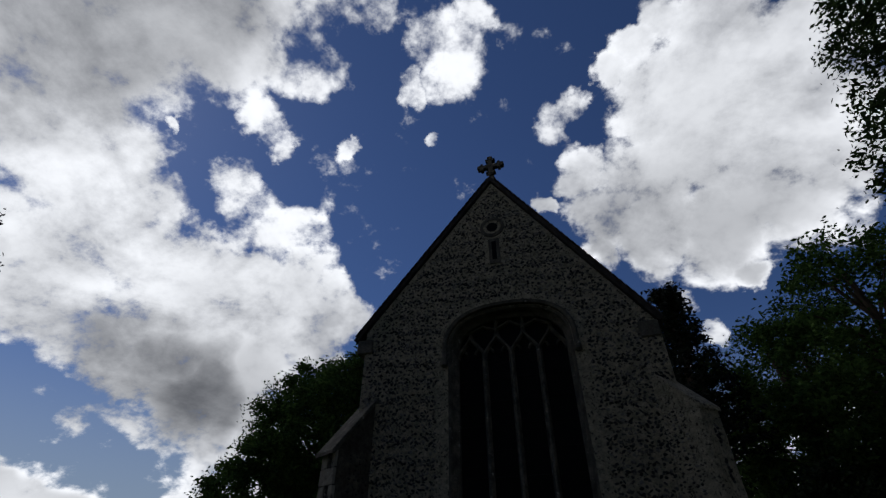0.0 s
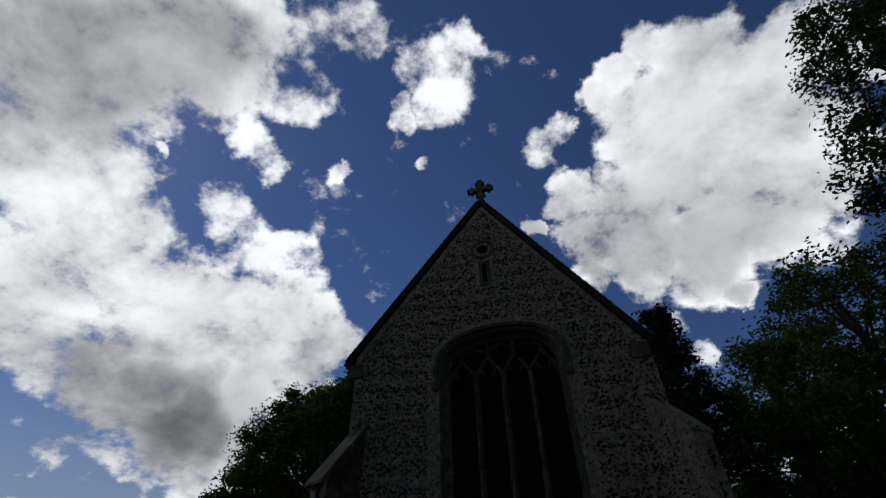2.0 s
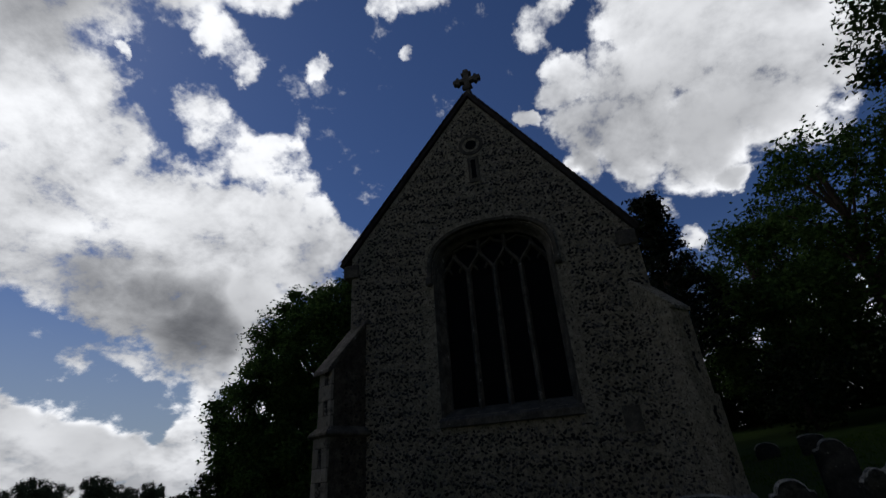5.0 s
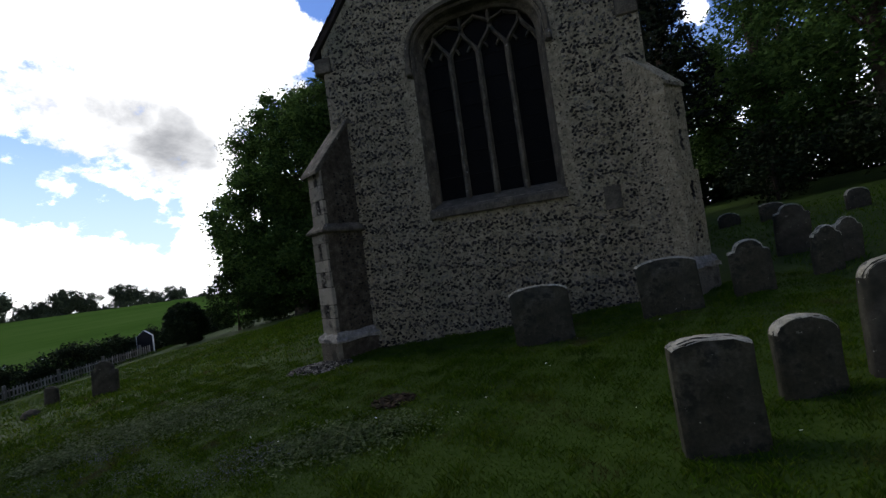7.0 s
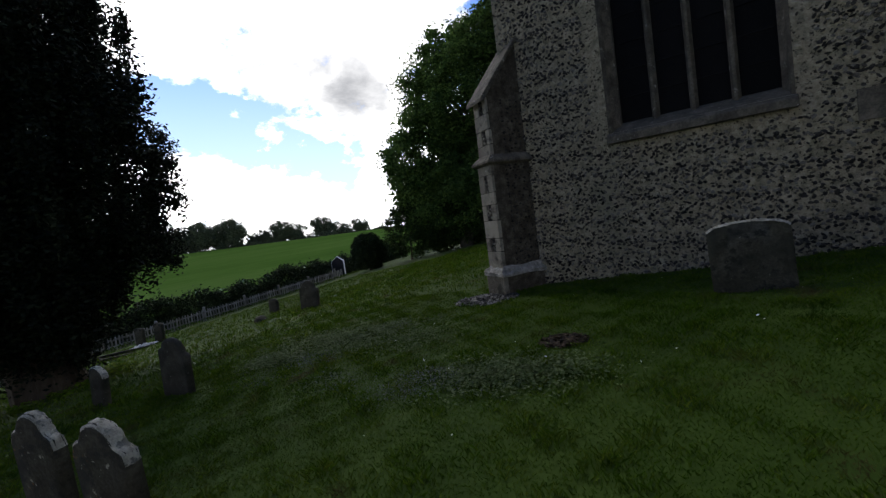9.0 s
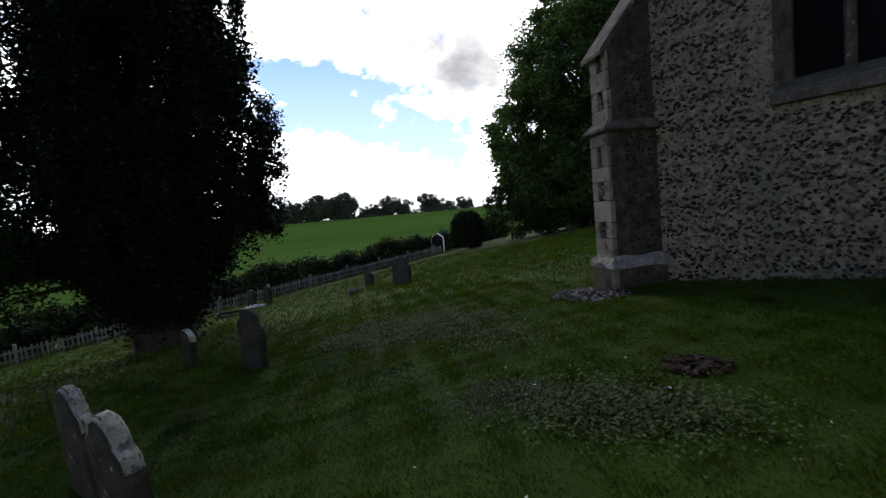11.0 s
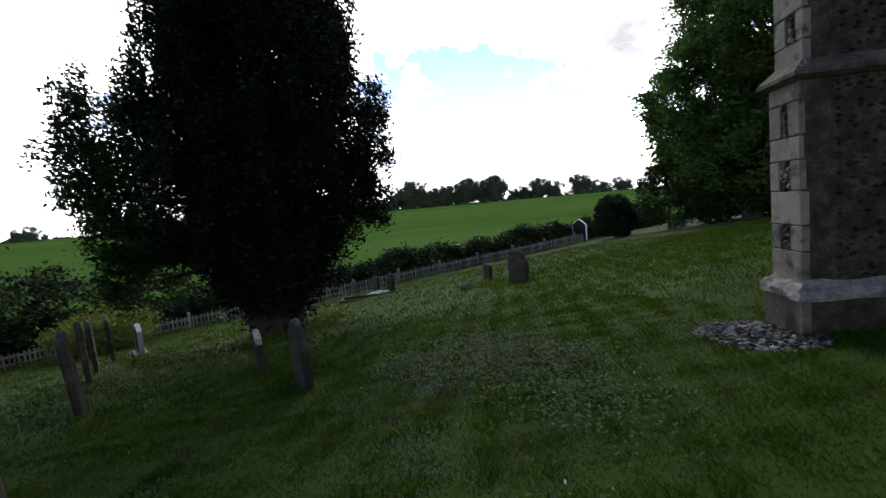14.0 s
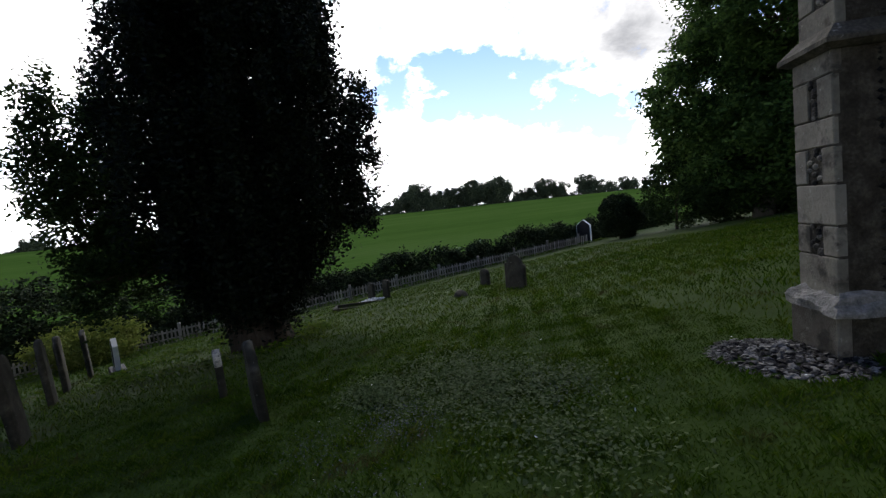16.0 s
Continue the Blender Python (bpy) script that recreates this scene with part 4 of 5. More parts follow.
def in_ellipsoid(n, mid, radii, shell=0.5):
    d = rng.normal(size=(n, 3))
    d /= np.linalg.norm(d, axis=1, keepdims=True)
    r = rng.uniform(shell ** 3, 1, (n, 1)) ** (1 / 3)
    return np.asarray(mid) + d * r * np.asarray(radii)


def trunk_mesh(base, top, r, targets, limb=0.35):
    bm = bmesh.new()
    base, top = Vector(base), Vector(top)
    last, k = base - Vector((0, 0, 0.4)), 5
    for i in range(1, k + 1):
        p = base.lerp(top, i / k) + Vector((random.uniform(-1, 1), random.uniform(-1, 1), 0)) * r * 0.5
        tube(bm, last, p, r * (1.25 if i == 1 else 1) * (1 - 0.75 * (i - 1) / k), r * (1 - 0.75 * i / k), 9)
        last = p
    for t in targets:
        t = Vector(t)
        f = min(0.95, max(0.18, (t.z - base.z) / max(0.1, top.z - base.z) * 0.72))
        a = base.lerp(top, f)
        m = a.lerp(t, 0.5) + Vector((0, 0, 0.12 * (t - a).length))
        w = r * limb * (1 - 0.6 * f)
        tube(bm, a, m, w, w * 0.6, 6)
        tube(bm, m, t, w * 0.6, w * 0.18, 5)
    return bm


def tree(x, y, trunk_h, r, masses, label, mat, clumps=130, per=60, size=0.13, name="tree", spread=0.6, droop=0.25, category="tree", group="", limbs=26, shell=0.55):
    """masses: (dx, dy, z, rx, ry, rz) over the foot of the trunk."""
    z0 = tz(x, y)
    root = tagged(empty(name, pose(x, y, z0)), label, category, group=group)
    vol = np.array([m[3] * m[4] * m[5] for m in masses]) ** 0.75
    share = np.maximum(3, (clumps * vol / vol.sum()).astype(int))
    cs = np.concatenate([in_ellipsoid(k, m[:3], m[3:], shell) for k, m in zip(share, masses)])
    cs = cs[cs[:, 2] > 0.15]
    sp = np.repeat(np.array([[spread, spread, spread * 0.75]]), len(cs), 0) * rng.uniform(0.6, 1.3, (len(cs), 1))
    quads("crown", leaf_cloud(cs, sp, per, size, droop), mat, root)
    pick = cs[rng.permutation(len(cs))[:limbs]]
    part("trunk", trunk_mesh((0, 0, 0), (0, 0, trunk_h), r, pick), M_BARK, root)
    return root


# the great yew: upright plumes round a dark heart, skirts almost to the ground
def yew(x, y):
    z0 = tz(x, y)
    root = tagged(empty("yew_tree", pose(x, y, z0)), "huge dark upright yew with ragged plumes and a side bough", "tree")
    cs, sp = [], []

    def reach(z):
        return np.interp(z, [0.6, 1.2, 2.0, 3.2, 5.0, 6.5, 7.6, 9.0], [0.5, 0.95, 1.7, 2.45, 2.7, 2.5, 2.25, 1.7])
    for _ in range(760):
        z = rng.uniform(0.9, 8.3)
        a = rng.uniform(0, 2 * math.pi)
        f = math.sqrt(rng.uniform(0.02, 1.0)) * (0.95 + 0.13 * math.sin(3 * a + z * 1.1) + 0.11 * math.sin(5 * a - z * 2.3))
        r = reach(z) * f
        cs.append((r * math.cos(a), r * math.sin(a), z))
        sp.append((0.22, 0.22, 0.70))
    for _ in range(70):                               # plume tips along the top
        a = rng.uniform(0, 2 * math.pi)
        r = 2.5 * math.sqrt(rng.random())
        cs.append((r * math.cos(a), r * math.sin(a), 9.4 - 0.45 * r + rng.uniform(-0.5, 0.4)))
        sp.append((0.13, 0.13, 0.62))
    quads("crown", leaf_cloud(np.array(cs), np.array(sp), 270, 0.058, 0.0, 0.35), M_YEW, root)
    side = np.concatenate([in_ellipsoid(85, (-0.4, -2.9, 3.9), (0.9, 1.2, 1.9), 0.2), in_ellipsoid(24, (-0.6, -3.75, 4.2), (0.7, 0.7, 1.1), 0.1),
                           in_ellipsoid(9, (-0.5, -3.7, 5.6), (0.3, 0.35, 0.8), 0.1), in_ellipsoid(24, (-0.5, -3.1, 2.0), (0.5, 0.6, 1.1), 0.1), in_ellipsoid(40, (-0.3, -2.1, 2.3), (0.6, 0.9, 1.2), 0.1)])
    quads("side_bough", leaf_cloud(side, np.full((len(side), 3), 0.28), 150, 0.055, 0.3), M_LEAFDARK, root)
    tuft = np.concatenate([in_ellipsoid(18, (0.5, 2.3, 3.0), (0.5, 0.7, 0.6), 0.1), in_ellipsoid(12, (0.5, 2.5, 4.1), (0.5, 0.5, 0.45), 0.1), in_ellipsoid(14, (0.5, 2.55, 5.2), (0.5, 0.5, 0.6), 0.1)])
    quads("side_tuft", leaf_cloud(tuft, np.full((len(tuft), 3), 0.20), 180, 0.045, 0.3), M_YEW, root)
    part("trunk", trunk_mesh((0, 0, 0), (0, 0, 7.6), 0.62, np.concatenate([side[::30], np.array(cs)[::60]])), M_BARK, root)


yew(-13.3, 3.0)

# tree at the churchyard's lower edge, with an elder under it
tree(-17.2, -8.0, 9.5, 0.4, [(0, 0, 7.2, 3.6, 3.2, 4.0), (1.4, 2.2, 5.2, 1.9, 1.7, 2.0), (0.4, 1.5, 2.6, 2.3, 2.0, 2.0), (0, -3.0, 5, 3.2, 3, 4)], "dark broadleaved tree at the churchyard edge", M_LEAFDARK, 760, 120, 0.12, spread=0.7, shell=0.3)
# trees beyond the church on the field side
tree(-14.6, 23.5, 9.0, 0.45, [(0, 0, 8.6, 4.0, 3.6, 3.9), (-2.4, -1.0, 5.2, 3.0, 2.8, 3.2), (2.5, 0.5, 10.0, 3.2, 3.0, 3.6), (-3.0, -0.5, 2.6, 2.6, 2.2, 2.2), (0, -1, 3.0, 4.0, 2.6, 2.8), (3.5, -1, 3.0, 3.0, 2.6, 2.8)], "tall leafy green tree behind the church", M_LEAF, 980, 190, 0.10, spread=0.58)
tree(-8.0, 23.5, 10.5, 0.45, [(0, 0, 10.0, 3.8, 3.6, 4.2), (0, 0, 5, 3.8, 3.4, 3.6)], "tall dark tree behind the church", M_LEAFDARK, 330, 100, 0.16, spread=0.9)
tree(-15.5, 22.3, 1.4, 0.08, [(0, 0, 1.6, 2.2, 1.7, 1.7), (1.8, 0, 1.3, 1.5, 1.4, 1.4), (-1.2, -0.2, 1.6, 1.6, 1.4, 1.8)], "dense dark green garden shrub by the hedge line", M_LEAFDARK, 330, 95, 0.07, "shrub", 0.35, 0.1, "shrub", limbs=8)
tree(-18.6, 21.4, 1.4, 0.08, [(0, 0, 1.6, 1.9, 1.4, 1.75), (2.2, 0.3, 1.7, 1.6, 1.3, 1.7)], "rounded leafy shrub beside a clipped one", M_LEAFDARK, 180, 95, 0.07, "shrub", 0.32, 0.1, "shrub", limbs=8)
tree(-11.6, 21.0, 1.3, 0.08, [(0, 0, 1.1, 1.3, 1.2, 1.15)], "dark clipped round shrub behind the buttress", M_HEDGE, 110, 80, 0.05, "shrub", 0.22, 0, "shrub", limbs=6)
tree(-21.5, 20.6, 0.9, 0.09, [(0, 0, 1.10, 1.05, 1.05, 1.25)], "clipped dark ball-shaped yew bush", M_HEDGE, 520, 150, 0.042, "topiary_bush", 0.11, 0, "shrub", limbs=6, shell=0.78)
# shrubs below the yew, by the fence
tree(-20.0, -2.6, 0.8, 0.05, [(0, 0, 0.75, 1.5, 1.5, 0.6)], "low yellow-green shrub by the fence", M_LIME, 150, 70, 0.06, "shrub", 0.28, 0.1, "shrub", limbs=5)
tree(-23.8, -5.5, 2.0, 0.09, [(0, 0, 1.8, 2.2, 2.6, 1.7), (0, 4.0, 1.5, 1.6, 2.0, 1.2)], "tangled dark shrub beyond the fence", M_HEDGE, 150, 70, 0.09, "shrub", 0.45, 0.1, "shrub", limbs=8)
tree(-14.6, -5.2, 1.3, 0.07, [(0, 0, 1.1, 1.5, 1.5, 1.1)], "rough green shrub under the dark tree", M_LEAF, 80, 65, 0.07, "shrub", 0.35, 0.1, "shrub", limbs=6)

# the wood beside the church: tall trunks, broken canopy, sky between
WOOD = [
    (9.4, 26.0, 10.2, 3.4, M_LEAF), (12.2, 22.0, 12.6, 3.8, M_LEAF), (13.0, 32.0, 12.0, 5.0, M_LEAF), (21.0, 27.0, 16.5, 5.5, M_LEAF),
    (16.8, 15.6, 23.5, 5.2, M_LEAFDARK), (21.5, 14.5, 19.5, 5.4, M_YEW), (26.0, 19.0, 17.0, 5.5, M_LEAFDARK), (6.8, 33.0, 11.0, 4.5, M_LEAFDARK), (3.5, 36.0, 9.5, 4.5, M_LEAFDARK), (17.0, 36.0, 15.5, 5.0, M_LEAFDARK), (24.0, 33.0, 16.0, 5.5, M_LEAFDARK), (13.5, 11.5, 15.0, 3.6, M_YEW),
    # out of view, beside and behind the camera: added to cut down the sky light
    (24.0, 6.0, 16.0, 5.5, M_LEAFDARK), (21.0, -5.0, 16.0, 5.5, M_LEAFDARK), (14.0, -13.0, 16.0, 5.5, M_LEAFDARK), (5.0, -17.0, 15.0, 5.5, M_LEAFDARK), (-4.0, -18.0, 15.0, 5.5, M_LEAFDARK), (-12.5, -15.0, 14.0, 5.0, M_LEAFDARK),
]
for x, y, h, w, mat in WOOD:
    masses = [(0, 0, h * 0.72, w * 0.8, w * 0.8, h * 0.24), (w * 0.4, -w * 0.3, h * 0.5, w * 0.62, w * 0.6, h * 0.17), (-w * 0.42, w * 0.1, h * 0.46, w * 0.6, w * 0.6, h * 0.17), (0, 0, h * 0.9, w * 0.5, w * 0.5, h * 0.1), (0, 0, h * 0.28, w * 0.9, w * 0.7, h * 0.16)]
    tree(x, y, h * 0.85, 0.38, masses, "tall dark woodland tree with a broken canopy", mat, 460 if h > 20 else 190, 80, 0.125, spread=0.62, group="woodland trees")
# the first five are unseen too, added below those light-blocking trees
for x, y in ((9.0, -13.0), (0.5, -14.5), (-8.0, -14.0), (18.0, -8.0), (22.0, 1.0), (11.0, 19.5), (14.5, 21.0), (17.5, 15.5), (8.0, 22.0), (20.0, 11.0)):
    tree(x, y, 1.8, 0.08, [(0, 0, 1.5, 2.0, 1.7, 1.4)], "dark undergrowth shrub at the wood's edge", M_HEDGE, 60, 60, 0.10, "shrub", 0.5, 0.1, "shrub", group="undergrowth", limbs=6)
# pine over the church's right shoulder: layered boughs
def pine(x, y, h):
    root = tagged(empty("pine_tree", pose(x, y, tz(x, y))), "dark layered pine standing behind the church", "tree")
    cs, sp = [], []
    for k in range(15):
        z = h * (0.34 + 0.64 * k / 14)
        r = (h - z) * 0.22 + 0.55
        for j in range(7):
            a = 2 * math.pi * j / 7 + k * 0.9 + rng.uniform(-0.3, 0.3)
            for f in (0.4, 0.75, 1.0):
                cs.append((r * f * math.cos(a), r * f * math.sin(a), z + 0.25 * f + rng.uniform(-0.15, 0.15)))
                sp.append((0.36, 0.36, 0.16))
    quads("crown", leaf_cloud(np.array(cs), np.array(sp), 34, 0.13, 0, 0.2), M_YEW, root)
    part("trunk", trunk_mesh((0, 0, 0), (0, 0, h * 0.97), 0.32, np.array(cs)[::9]), M_BARK, root)


pine(5.0, 24.5, 12.6)
# the tree that spreads over the path from behind
tree(8.0, -6.0, 10.0, 0.5, [(-1.0, 0.2, 9.6, 4.6, 4.2, 2.6), (1.5, 2.6, 9.0, 3.4, 3.2, 2.6), (-3.8, -1.6, 8.4, 3.0, 3.0, 1.8), (1.8, -2.5, 7.6, 3.4, 3.2, 2.4)], "large spreading tree with boughs hanging over the path", M_LEAFDARK, 330, 80, 0.15, spread=0.85)

# hedge on the field side of the fence: one long run
def hedge():
    n = 2400
    y = rng.uniform(-22, 30, n)
    off = rng.normal(0, 0.30, n) + 1.9
    x = fence_x(y) - off
    h = 1.4 + 0.18 * np.sin(y * 0.8) + 0.12 * np.sin(y * 2.3)
    z = terrain(x, y) + rng.uniform(0.05, 1.0, n) * h * np.clip(1.15 - ((off - 1.9) / 1.1) ** 2, 0.3, 1)
    c = np.stack([x, y, z], -1)
    ob = quads("field_hedge", leaf_cloud(c, np.full((n, 3), 0.26), 60, 0.07, 0.0, 0.3), M_HEDGE)
    tagged(ob, "rough dark hedge between the fence and the crop field", "hedge", kind="stuff")
    k = 46
    y = rng.uniform(-6, 20, k)
    x = fence_x(y) - 1.9 - rng.normal(0, 0.25, k)
    c = np.stack([x, y, terrain(x, y) + 1.3 + rng.uniform(-0.1, 0.25, k)], -1)
    ob = quads("cow_parsley", leaf_cloud(c, np.full((k, 3), 0.11) * np.array([1, 1, 0.4]), 16, 0.022), M_COW)
    tagged(ob, "white cow parsley heads along the hedge top", "flowers", kind="stuff")


hedge()


def wood_floor():
    n = 2400
    az, r = np.radians(rng.uniform(-4, 100, n)), rng.uniform(34, 42, n)
    x, y = r * np.sin(az), r * np.cos(az)
    c = np.stack([x, y, terrain(x, y) + 0.1 + 4.2 * rng.random(n) ** 1.7], -1)
    tagged(quads("wood_undergrowth", leaf_cloud(c, np.full((n, 3), 0.8), 34, 0.2, 0.1), M_LEAFDARK), "dense dark undergrowth closing the far side of the wood", "undergrowth", kind="stuff")


wood_floor()

# trees along the skyline of the field
def far_tree(h, w, seed):
    z0 = 0.0
    root = empty("far_tree")
    m = [(0, 0, h * 0.62, w, w, h * 0.34), (w * 0.5, w * 0.3, h * 0.45, w * 0.7, w * 0.7, h * 0.26), (-w * 0.55, 0, h * 0.42, w * 0.7, w * 0.7, h * 0.26)]
    cs = np.concatenate([in_ellipsoid(34, k[:3], k[3:], 0.5) for k in m])
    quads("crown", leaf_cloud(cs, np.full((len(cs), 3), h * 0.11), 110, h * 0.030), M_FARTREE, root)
    part("trunk", trunk_mesh((0, 0, 0), (0, 0, h * 0.7), h * 0.028, cs[::8]), M_BARK, root)
    return tagged(root, "distant leafy tree on the skyline beyond the field", "tree", group="skyline trees")


kinds = [far_tree(12.0, 4.4, 1), far_tree(9.0, 4.4, 2), far_tree(6.2, 4.2, 3)]
SKY = [(47, 2), (49.5, 2), (51.5, 1), (54.5, 2), (56, 1), (57.2, 2), (58.6, 2), (61.6, 0), (63.2, 1), (64.8, 0), (66.4, 1), (68.0, 1), (69.6, 1), (71.2, 0), (72.6, 1), (74.6, 2), (77.0, 2), (78.6, 2), (80.6, 2),
       (84, 2), (88, 1), (93, 2), (98, 2), (104, 1), (110, 2), (114, 2), (118, 2), (121, 1), (125, 2), (130, 2), (136, 1)]
used = set()
for az, k in SKY:
    r = 184 + random.uniform(-2, 5)
    x, y = -r * math.sin(radians(az)), r * math.cos(radians(az))
    s = random.uniform(0.85, 1.15)
    m = pose(x, y, tz(x, y) - 1.3, 0, 0, random.uniform(0, 360))
    if k not in used:
        used.add(k)
        kinds[k].matrix_world = m
    else:
        copy_thing(kinds[k], m).scale = (s, s, s)
az = np.radians(rng.uniform(44, 140, 2400))
r = 180.5 + rng.normal(0, 0.9, 2400)
c = np.stack([-r * np.sin(az), r * np.cos(az), np.zeros(2400)], -1)
c[:, 2] = terrain(c[:, 0], c[:, 1]) + -0.9 + rng.uniform(-0.2, 1.0, 2400) * (1.5 + 0.9 * np.sin(az * 37) + 0.6 * np.sin(az * 83))
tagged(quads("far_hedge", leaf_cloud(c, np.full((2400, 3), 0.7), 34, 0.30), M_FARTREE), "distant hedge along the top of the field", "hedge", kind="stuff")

# ---------------------------------------------------------------- paling fence
fence = tagged(empty("paling_fence"), "low weathered wooden paling fence along the field edge", "fence")
FH = 0.56
bm = bmesh.new()
prism(bm, [(-0.032, -0.05), (0.032, -0.05), (0.032, FH - 0.05), (0.0, FH), (-0.032, FH - 0.05)], -0.009, 0.009)
slat = part("slat", bm, M_FENCE, fence)
slat_me = slat.data
bm = bmesh.new()
box(bm, (0.11, 0.11, FH + 0.32), (0, 0, (FH + 0.02) / 2 - 0.05), bevel=0.012)
post = part("post", bm, M_FENCE, fence)
post_me = post.data
ang = math.degrees(math.atan2(1, -0.10))
y, i = -16.0, 0
first = True
while y < 20.5:
    x = fence_x(y)
    ob = slat if first else new("slat", slat_me)
    ob.parent = fence
    ob.matrix_world = pose(x, y, tz(x, y) + random.uniform(-0.02, 0.02), random.uniform(-2, 2), random.uniform(-3, 3), ang)
    first = False
    if i % 16 == 0:
        ob = post if i == 0 else new("post", post_me)
        ob.parent = fence
        ob.matrix_world = pose(x - 0.09, y, tz(x, y), 0, 0, ang)
        if y > -15.9:
            for dz in (0.15, 0.42):
                bm = bmesh.new()
                a, b = Vector((fence_x(y - 2.24) - 0.03, y - 2.24, tz(fence_x(y - 2.24), y - 2.24) + dz)), Vector((x - 0.03, y, tz(x, y) + dz))
                d = b - a
                box(bm, (d.length, 0.04, 0.07), (0, 0, 0), Matrix.Translation((a + b) / 2) @ d.to_track_quat("X", "Z").to_matrix().to_4x4(), bevel=0.006)
                part("rail", bm, M_FENCE, fence)
    y += 0.14
    i += 1

# ---------------------------------------------------------------- loose flints at the buttress foot, dead leaves, flowers
def pebbles(name, centre, radii, n, size, mat, label, category, clip=None, lift=0.0, flat=0.55, heap=0.06):
    V, F = [], []
    for _ in range(n):
        a, r = random.uniform(0, 2 * math.pi), math.sqrt(random.random())
        x, y = centre[0] + radii[0] * r * math.cos(a), centre[1] + radii[1] * r * math.sin(a)
        if clip and not clip(x, y):
            continue
        s = size * random.uniform(0.5, 1.5)
        z = tz(x, y) + lift + heap * (1 - r) * random.random()
        bm_pts = []
        q = Euler((random.uniform(-0.5, 0.5), random.uniform(-0.5, 0.5), random.uniform(0, 6.3)))
        for p in ((1, 0, 0), (0.3, 0.7, 0), (-0.7, 0.6, 0), (-0.9, -0.4, 0), (0.2, -0.8, 0), (0, 0, 0.8), (0, 0, -0.8)):
            v = Vector(p) * s * random.uniform(0.75, 1.2)
            v.z *= flat
            v.rotate(q)
            bm_pts.append((x + v.x, y + v.y, z + v.z))
        o = len(V)
        V += bm_pts
        for i in range(5):
            F.append((o + i, o + (i + 1) % 5, o + 5))
            F.append((o + (i + 1) % 5, o + i, o + 6))
    return tagged(raw(name, V, F, mat), label, category, kind="stuff")


pebbles("loose_flints", (-4.54, 7.10), (0.62, 0.42), 1000, 0.030, M_GRAVEL, "heap of loose pale and dark flints at the buttress foot", "stones", lambda x, y: not (abs((x - XL) * 0.707 + (D - y) * -0.707) < 0.25 and y > 7.35))
pebbles("dead_leaves", (-2.24, 4.93), (0.27, 0.21), 420, 0.026, M_DEADLEAF, "patch of brown dead leaves on bare earth", "leaves", lift=0.015, flat=0.12, heap=0.05)
pebbles("grave_flowers", (-18.55, 6.5), (0.35, 0.45), 120, 0.05, M_DAISY, "white flowers laid before small headstones", "flowers", lift=0.06, heap=0.12)
bm = bmesh.new()
disc = [bm.verts.new((-2.24 + (0.30 + 0.06 * math.sin(3 * a)) * math.cos(a), 4.93 + (0.23 + 0.04 * math.sin(5 * a)) * math.sin(a), 0)) for a in [2 * math.pi * k / 28 for k in range(28)]]
hub = bm.verts.new((-2.24, 4.93, 0.02))
for v in disc:
    v.co.z = tz(v.co.x, v.co.y) - 0.012
hub.co.z = tz(-2.24, 4.93) + 0.03
for a, b in zip(disc, disc[1:] + disc[:1]):
    bm.faces.new((a, b, hub))
tagged(part("bare_patch", bm, M_EARTH, smooth=True), "patch of bare dark earth in the grass", "earth", kind="structure")


# ---------------------------------------------------------------- grass, weeds and small flowers
def blades(n, xr, yr, hmin, hmax, width, seed):
    g = np.random.default_rng(seed)
    x, y = g.uniform(*xr, n), g.uniform(*yr, n)
    tuft = 0.5 + 0.25 * (np.sin(5.3 * x + 2.2 * np.sin(1.7 * y)) * np.sin(4.1 * y + 1.9 * np.sin(2.3 * x)) + np.sin(11.3 * x + 3.1 * y) * np.sin(9.7 * y - 4.3 * x))
    keep = (x > -7.0) | (x < -10.6) | (yr[0] > 5) | (yr[1] < 5) | (xr[1] < -7) | (g.random(n) < (x + 10.6) / 3.6)
    keep &= ~((np.abs(x - (XL + XR) / 2) < (XR - XL) / 2) & (y > D - 0.02))
    keep &= (np.hypot((x + 2.24) / 0.26, (y - 4.93) / 0.20) > 0.9) | (g.random(n) < 0.12)
    keep &= np.hypot((x + 4.54) / 0.60, (y - 7.10) / 0.40) > 1.0
    x, y, tuft = x[keep], y[keep], tuft[keep]
    n = len(x)
    z = terrain(x, y) - 0.012
    h = (hmin + (hmax - hmin) * 1.7 * tuft ** 2 * g.uniform(0.2, 1, n))[:, None]
    a = g.uniform(0, 2 * np.pi, n)
    w = (width * g.uniform(0.6, 1.3, n))[:, None] * np.stack([np.cos(a), np.sin(a), np.zeros(n)], -1)
    lean = g.normal(0, 0.45, (n, 3)) * h
    lean[:, 2] = 0
    p = np.stack([x, y, z], -1)
    mid = p + lean * 0.35 + np.concatenate([np.zeros((n, 2)), h * 0.6], 1)
    tip = p + lean + np.concatenate([np.zeros((n, 2)), h], 1)
    return np.stack([p - w, p + w, mid + w * 0.7, tip], 1)


G = [blades(320000, (-10.6, 3.0), (0.6, 7.95), 0.025, 0.075, 0.0028, 1), blades(78000, (-21.0, -7.2), (-8, 18), 0.04, 0.13, 0.008, 2), blades(40000, (-7.5, 6), (-3.5, 0.6), 0.03, 0.09, 0.005, 3),
     blades(26000, (3.0, 14), (0.6, 18), 0.04, 0.12, 0.008, 4), blades(36000, (-14.0, -4.0), (7.9, 20), 0.04, 0.12, 0.008, 5)]
tagged(quads("lawn_grass", np.concatenate(G), M_GRASS), "rough mown churchyard grass with taller tufts", "grass", kind="stuff")


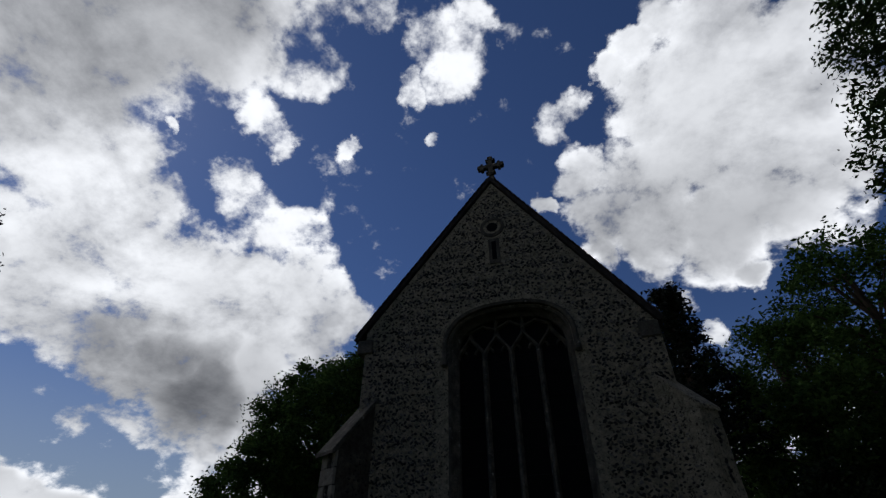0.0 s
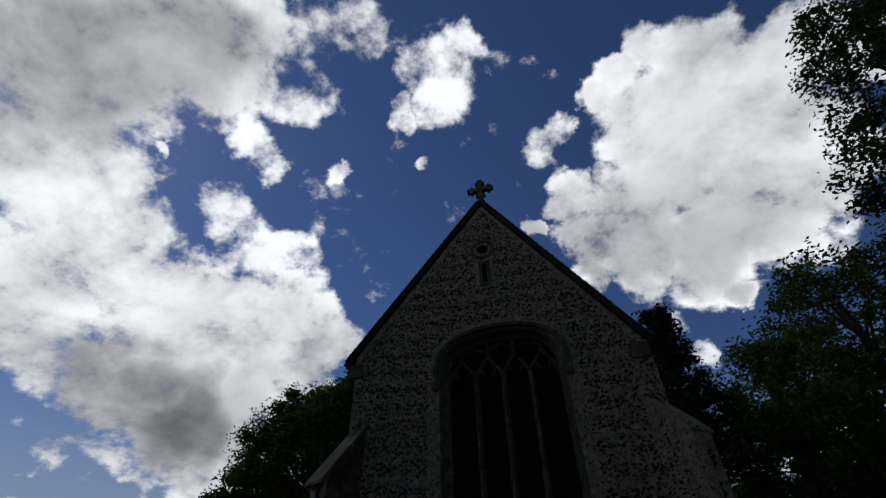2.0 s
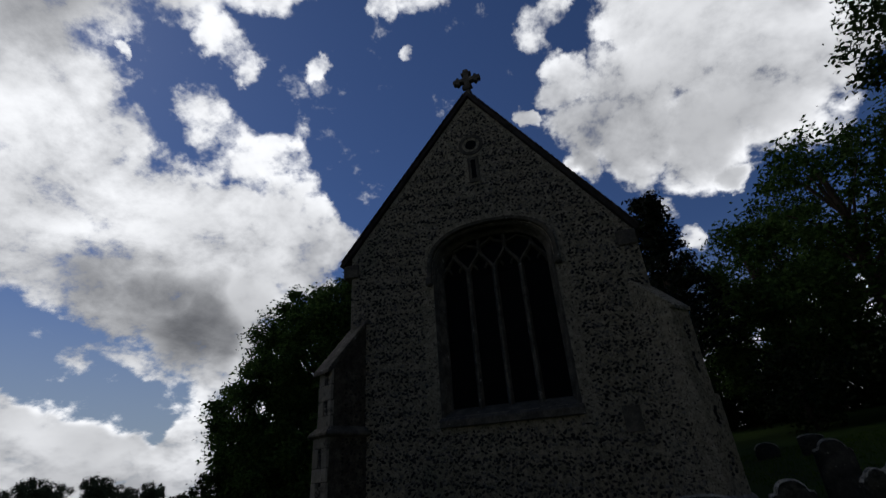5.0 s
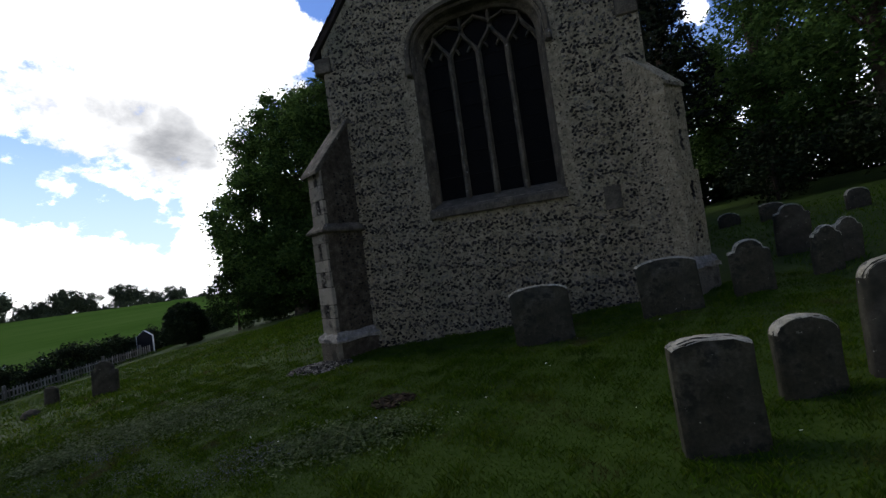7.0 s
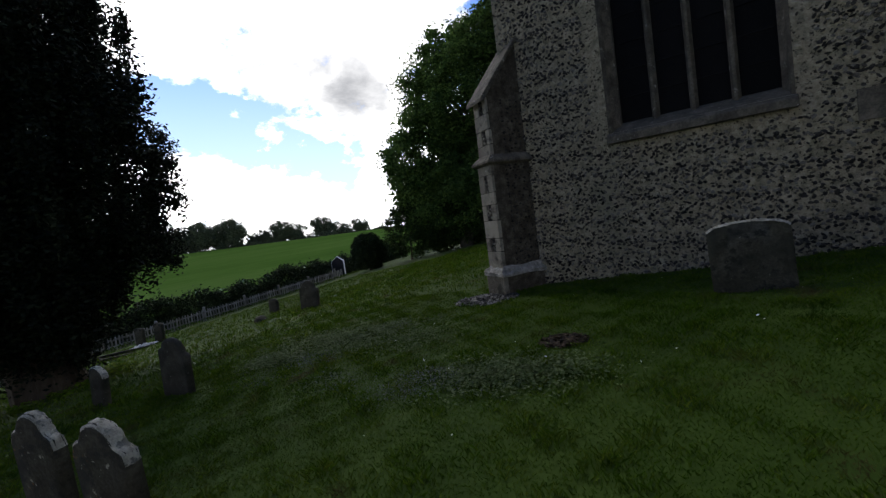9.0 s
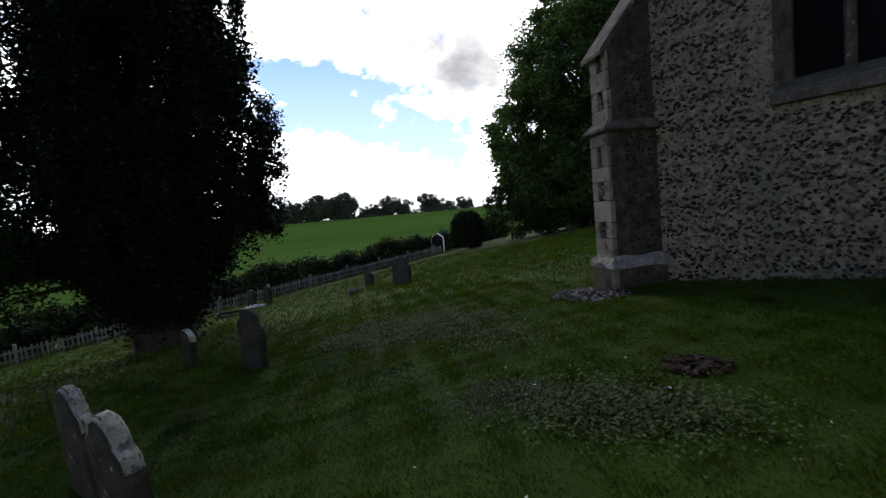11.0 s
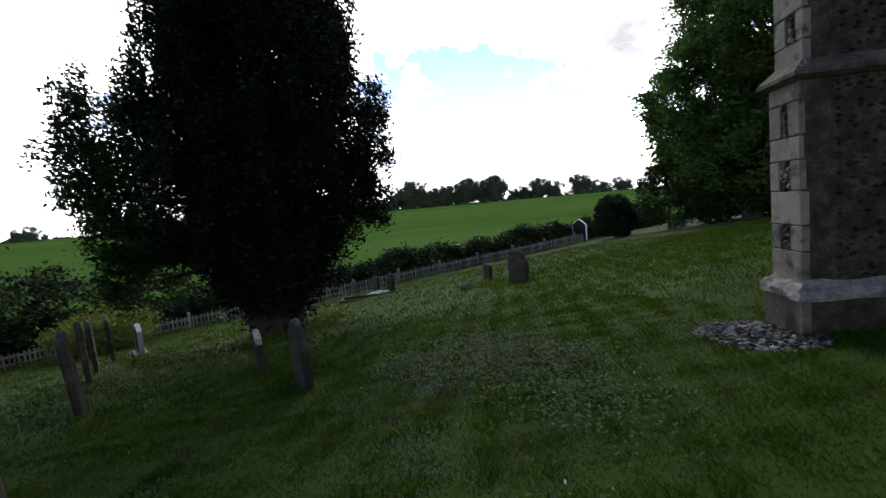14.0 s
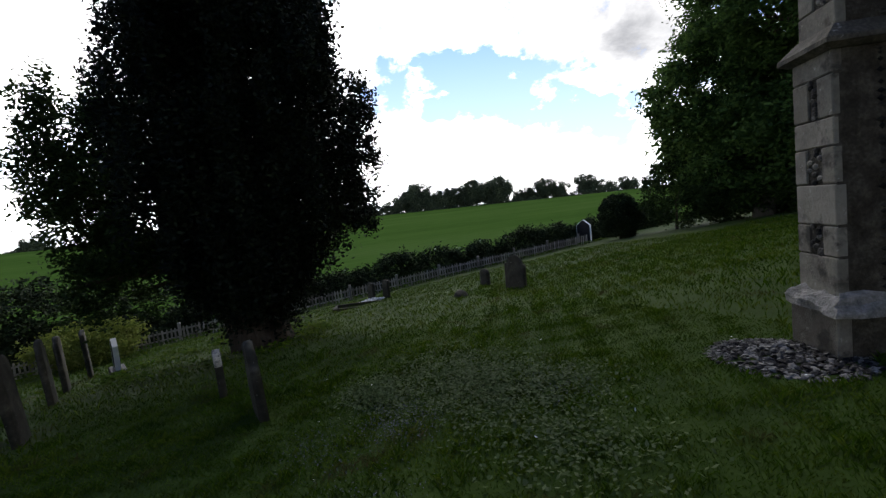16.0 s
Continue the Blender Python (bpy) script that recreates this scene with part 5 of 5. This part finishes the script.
def patch(name, spots, n, spread, size, rise, mat, label, category, flat=True):
    g = np.random.default_rng(11)
    k = g.integers(0, len(spots), n)
    s = np.array(spots)[k]
    x = s[:, 0] + g.normal(0, 1, n) * s[:, 2] * spread
    y = s[:, 1] + g.normal(0, 1, n) * s[:, 2] * spread * 0.7
    z = terrain(x, y) + g.uniform(0.2, 1, n) * rise
    a = g.uniform(0, 2 * np.pi, n)
    u = np.stack([np.cos(a), np.sin(a), g.normal(0, 0.35, n)], -1) * (size * g.uniform(0.6, 1.4, n))[:, None]
    v = np.stack([-np.sin(a), np.cos(a), g.normal(0, 0.35, n)], -1) * (size * 0.6 * g.uniform(0.6, 1.4, n))[:, None]
    p = np.stack([x, y, z], -1)
    return tagged(quads(name, np.stack([p - u, p + v, p + u, p - v], 1), mat), label, category, kind="stuff")


patch("speedwell", [(-3.31, 3.64, 0.32), (-3.42, 3.43, 0.28), (-3.17, 3.88, 0.25), (-4.43, 3.66, 0.35), (-5.66, 4.19, 0.35), (-5.74, 3.46, 0.3), (-5.7, 4.16, 0.35), (-3.31, 3.92, 0.3), (-5.78, 4.25, 0.35), (-5.31, 5.59, 0.3), (-3.16, 3.65, 0.35), (-4.67, 3.64, 0.4)], 4200, 0.8, 0.0075, 0.07, M_SPEEDWELL, "patches of tiny grey-blue flowers in the turf", "flowers")
patch("weed_leaves", [(-5.7, 4.93, 0.5), (-6.02, 5.1, 0.5), (-6.66, 4.25, 0.35), (-6.9, 5.07, 0.6), (-6.56, 4.2, 0.3), (-6.09, 5.02, 0.6), (-2.61, 3.99, 0.4), (-2.57, 3.98, 0.4), (-2.03, 4.13, 0.4), (-4.52, 5.04, 0.5), (-5.53, 5.55, 0.5)], 13000, 0.8, 0.018, 0.080, M_WEED, "low broad-leaved weeds among the grass", "weeds")
patch("daisies", [(-4, 4, 4), (-8, 6, 5), (0, 5, 2.5)], 60, 0.7, 0.013, 0.09, M_DAISY, "scattered white daisies in the lawn", "flowers")
patch("long_grass_by_fence", [(fence_x(v) + 0.2, v, 0.35) for v in np.arange(-12, 22, 0.6)] + [(-13.6 + 1.9 * math.cos(a), 2.1 + 2.2 * math.sin(a), 0.3) for a in np.arange(0, 6.2, 0.3)], 5000, 0.6, 0.05, 0.16, M_GRASS, "long unmown grass along the fence and round the yew", "grass")

# ---------------------------------------------------------------- flints of the end wall
def flint_shape(seed):
    """A knapped nodule: an irregular ring with a low faceted face; x across, z up, face towards -y."""
    g = random.Random(seed)
    n = 7
    ring = [(math.cos(2 * math.pi * k / n) * g.uniform(0.75, 1.1), math.sin(2 * math.pi * k / n) * g.uniform(0.7, 1.1)) for k in range(n)]
    V = [(a, 0.5, b) for a, b in ring] + [(a * 0.74, -g.uniform(0.20, 0.46), b * 0.74) for a, b in ring] + [(g.uniform(-0.2, 0.2), -0.5, g.uniform(-0.2, 0.2))]
    F = [(k, (k + 1) % n, n + (k + 1) % n, n + k) for k in range(n)] + [(n + k, n + (k + 1) % n, 2 * n) for k in range(n)]
    return V, F


SHAPES = [flint_shape(k) for k in range(7)]
SHAPE_ME = []
for V, F in SHAPES:
    me = bpy.data.meshes.new("flint")
    me.from_pydata(V, [], F)
    me.materials.append(M_FLINT)
    SHAPE_ME.append(me)
spots = []
row, z = 0, 0.12
fr = random.Random(5)
while z < 9.7:
    x = XL + 0.1 + (row % 2) * 0.05
    while x < XR - 0.05:
        px, pz = x + fr.uniform(-0.03, 0.03), z + fr.uniform(-0.038, 0.038) + 0.04 * math.sin(x * 1.7 + row)
        ok = pz < rake(px) - 0.22 and fr.random() < 0.90
        inside = WX0 - 0.24 < px < WX1 + 0.24 and WSILL - 0.24 < pz < WSPRING - 0.1
        du = min(1.0, abs((px - WMID) / (WHALF + 0.26)))
        if WSPRING - 0.12 <= pz < WSPRING + (WTOP - WSPRING + 0.26) * (1 - du ** 2.3) ** 0.5 and du < 1:
            inside = True
        if 0.46 < px < 0.80 and 2.06 < pz < 2.52 or abs(px - XA + 0.06) < 0.22 and 7.15 < pz < 8.44:
            inside = True
        if ok and not inside:
            spots.append((px, pz, fr.uniform(0.026, 0.052), fr.uniform(0.018, 0.034), fr.uniform(-60, 60), fr.randrange(7)))
        x += fr.uniform(0.058, 0.098)
    z += 0.056
    row += 1
near = [s for s in spots if 0.5 < s[1] < 1.35 and -3.2 < s[0] < 0.2][:300]
chosen = set(near)
for px, pz, sx, sz, a, k in near:
    ob = new("flint", SHAPE_ME[k])
    ob.parent = wall_end
    ob.matrix_world = pose(px, D - 0.003, pz, 0, a, 0) @ Matrix.Diagonal((sx, 0.030, sz, 1))
V, F = [], []
for s in spots:
    if s in chosen:
        continue
    px, pz, sx, sz, a, k = s
    c, n = math.cos(radians(a)), math.sin(radians(a))
    o = len(V)
    for vx, vy, vz in SHAPES[k][0]:
        u, w = vx * sx, vz * sz
        V.append((px + u * c + w * n, D - 0.003 + vy * 0.030, pz - u * n + w * c))
    F += [tuple(o + i for i in f) for f in SHAPES[k][1]]
tagged(raw("flint_courses", V, F, M_FLINT_RUN, wall_end), kind="stuff")
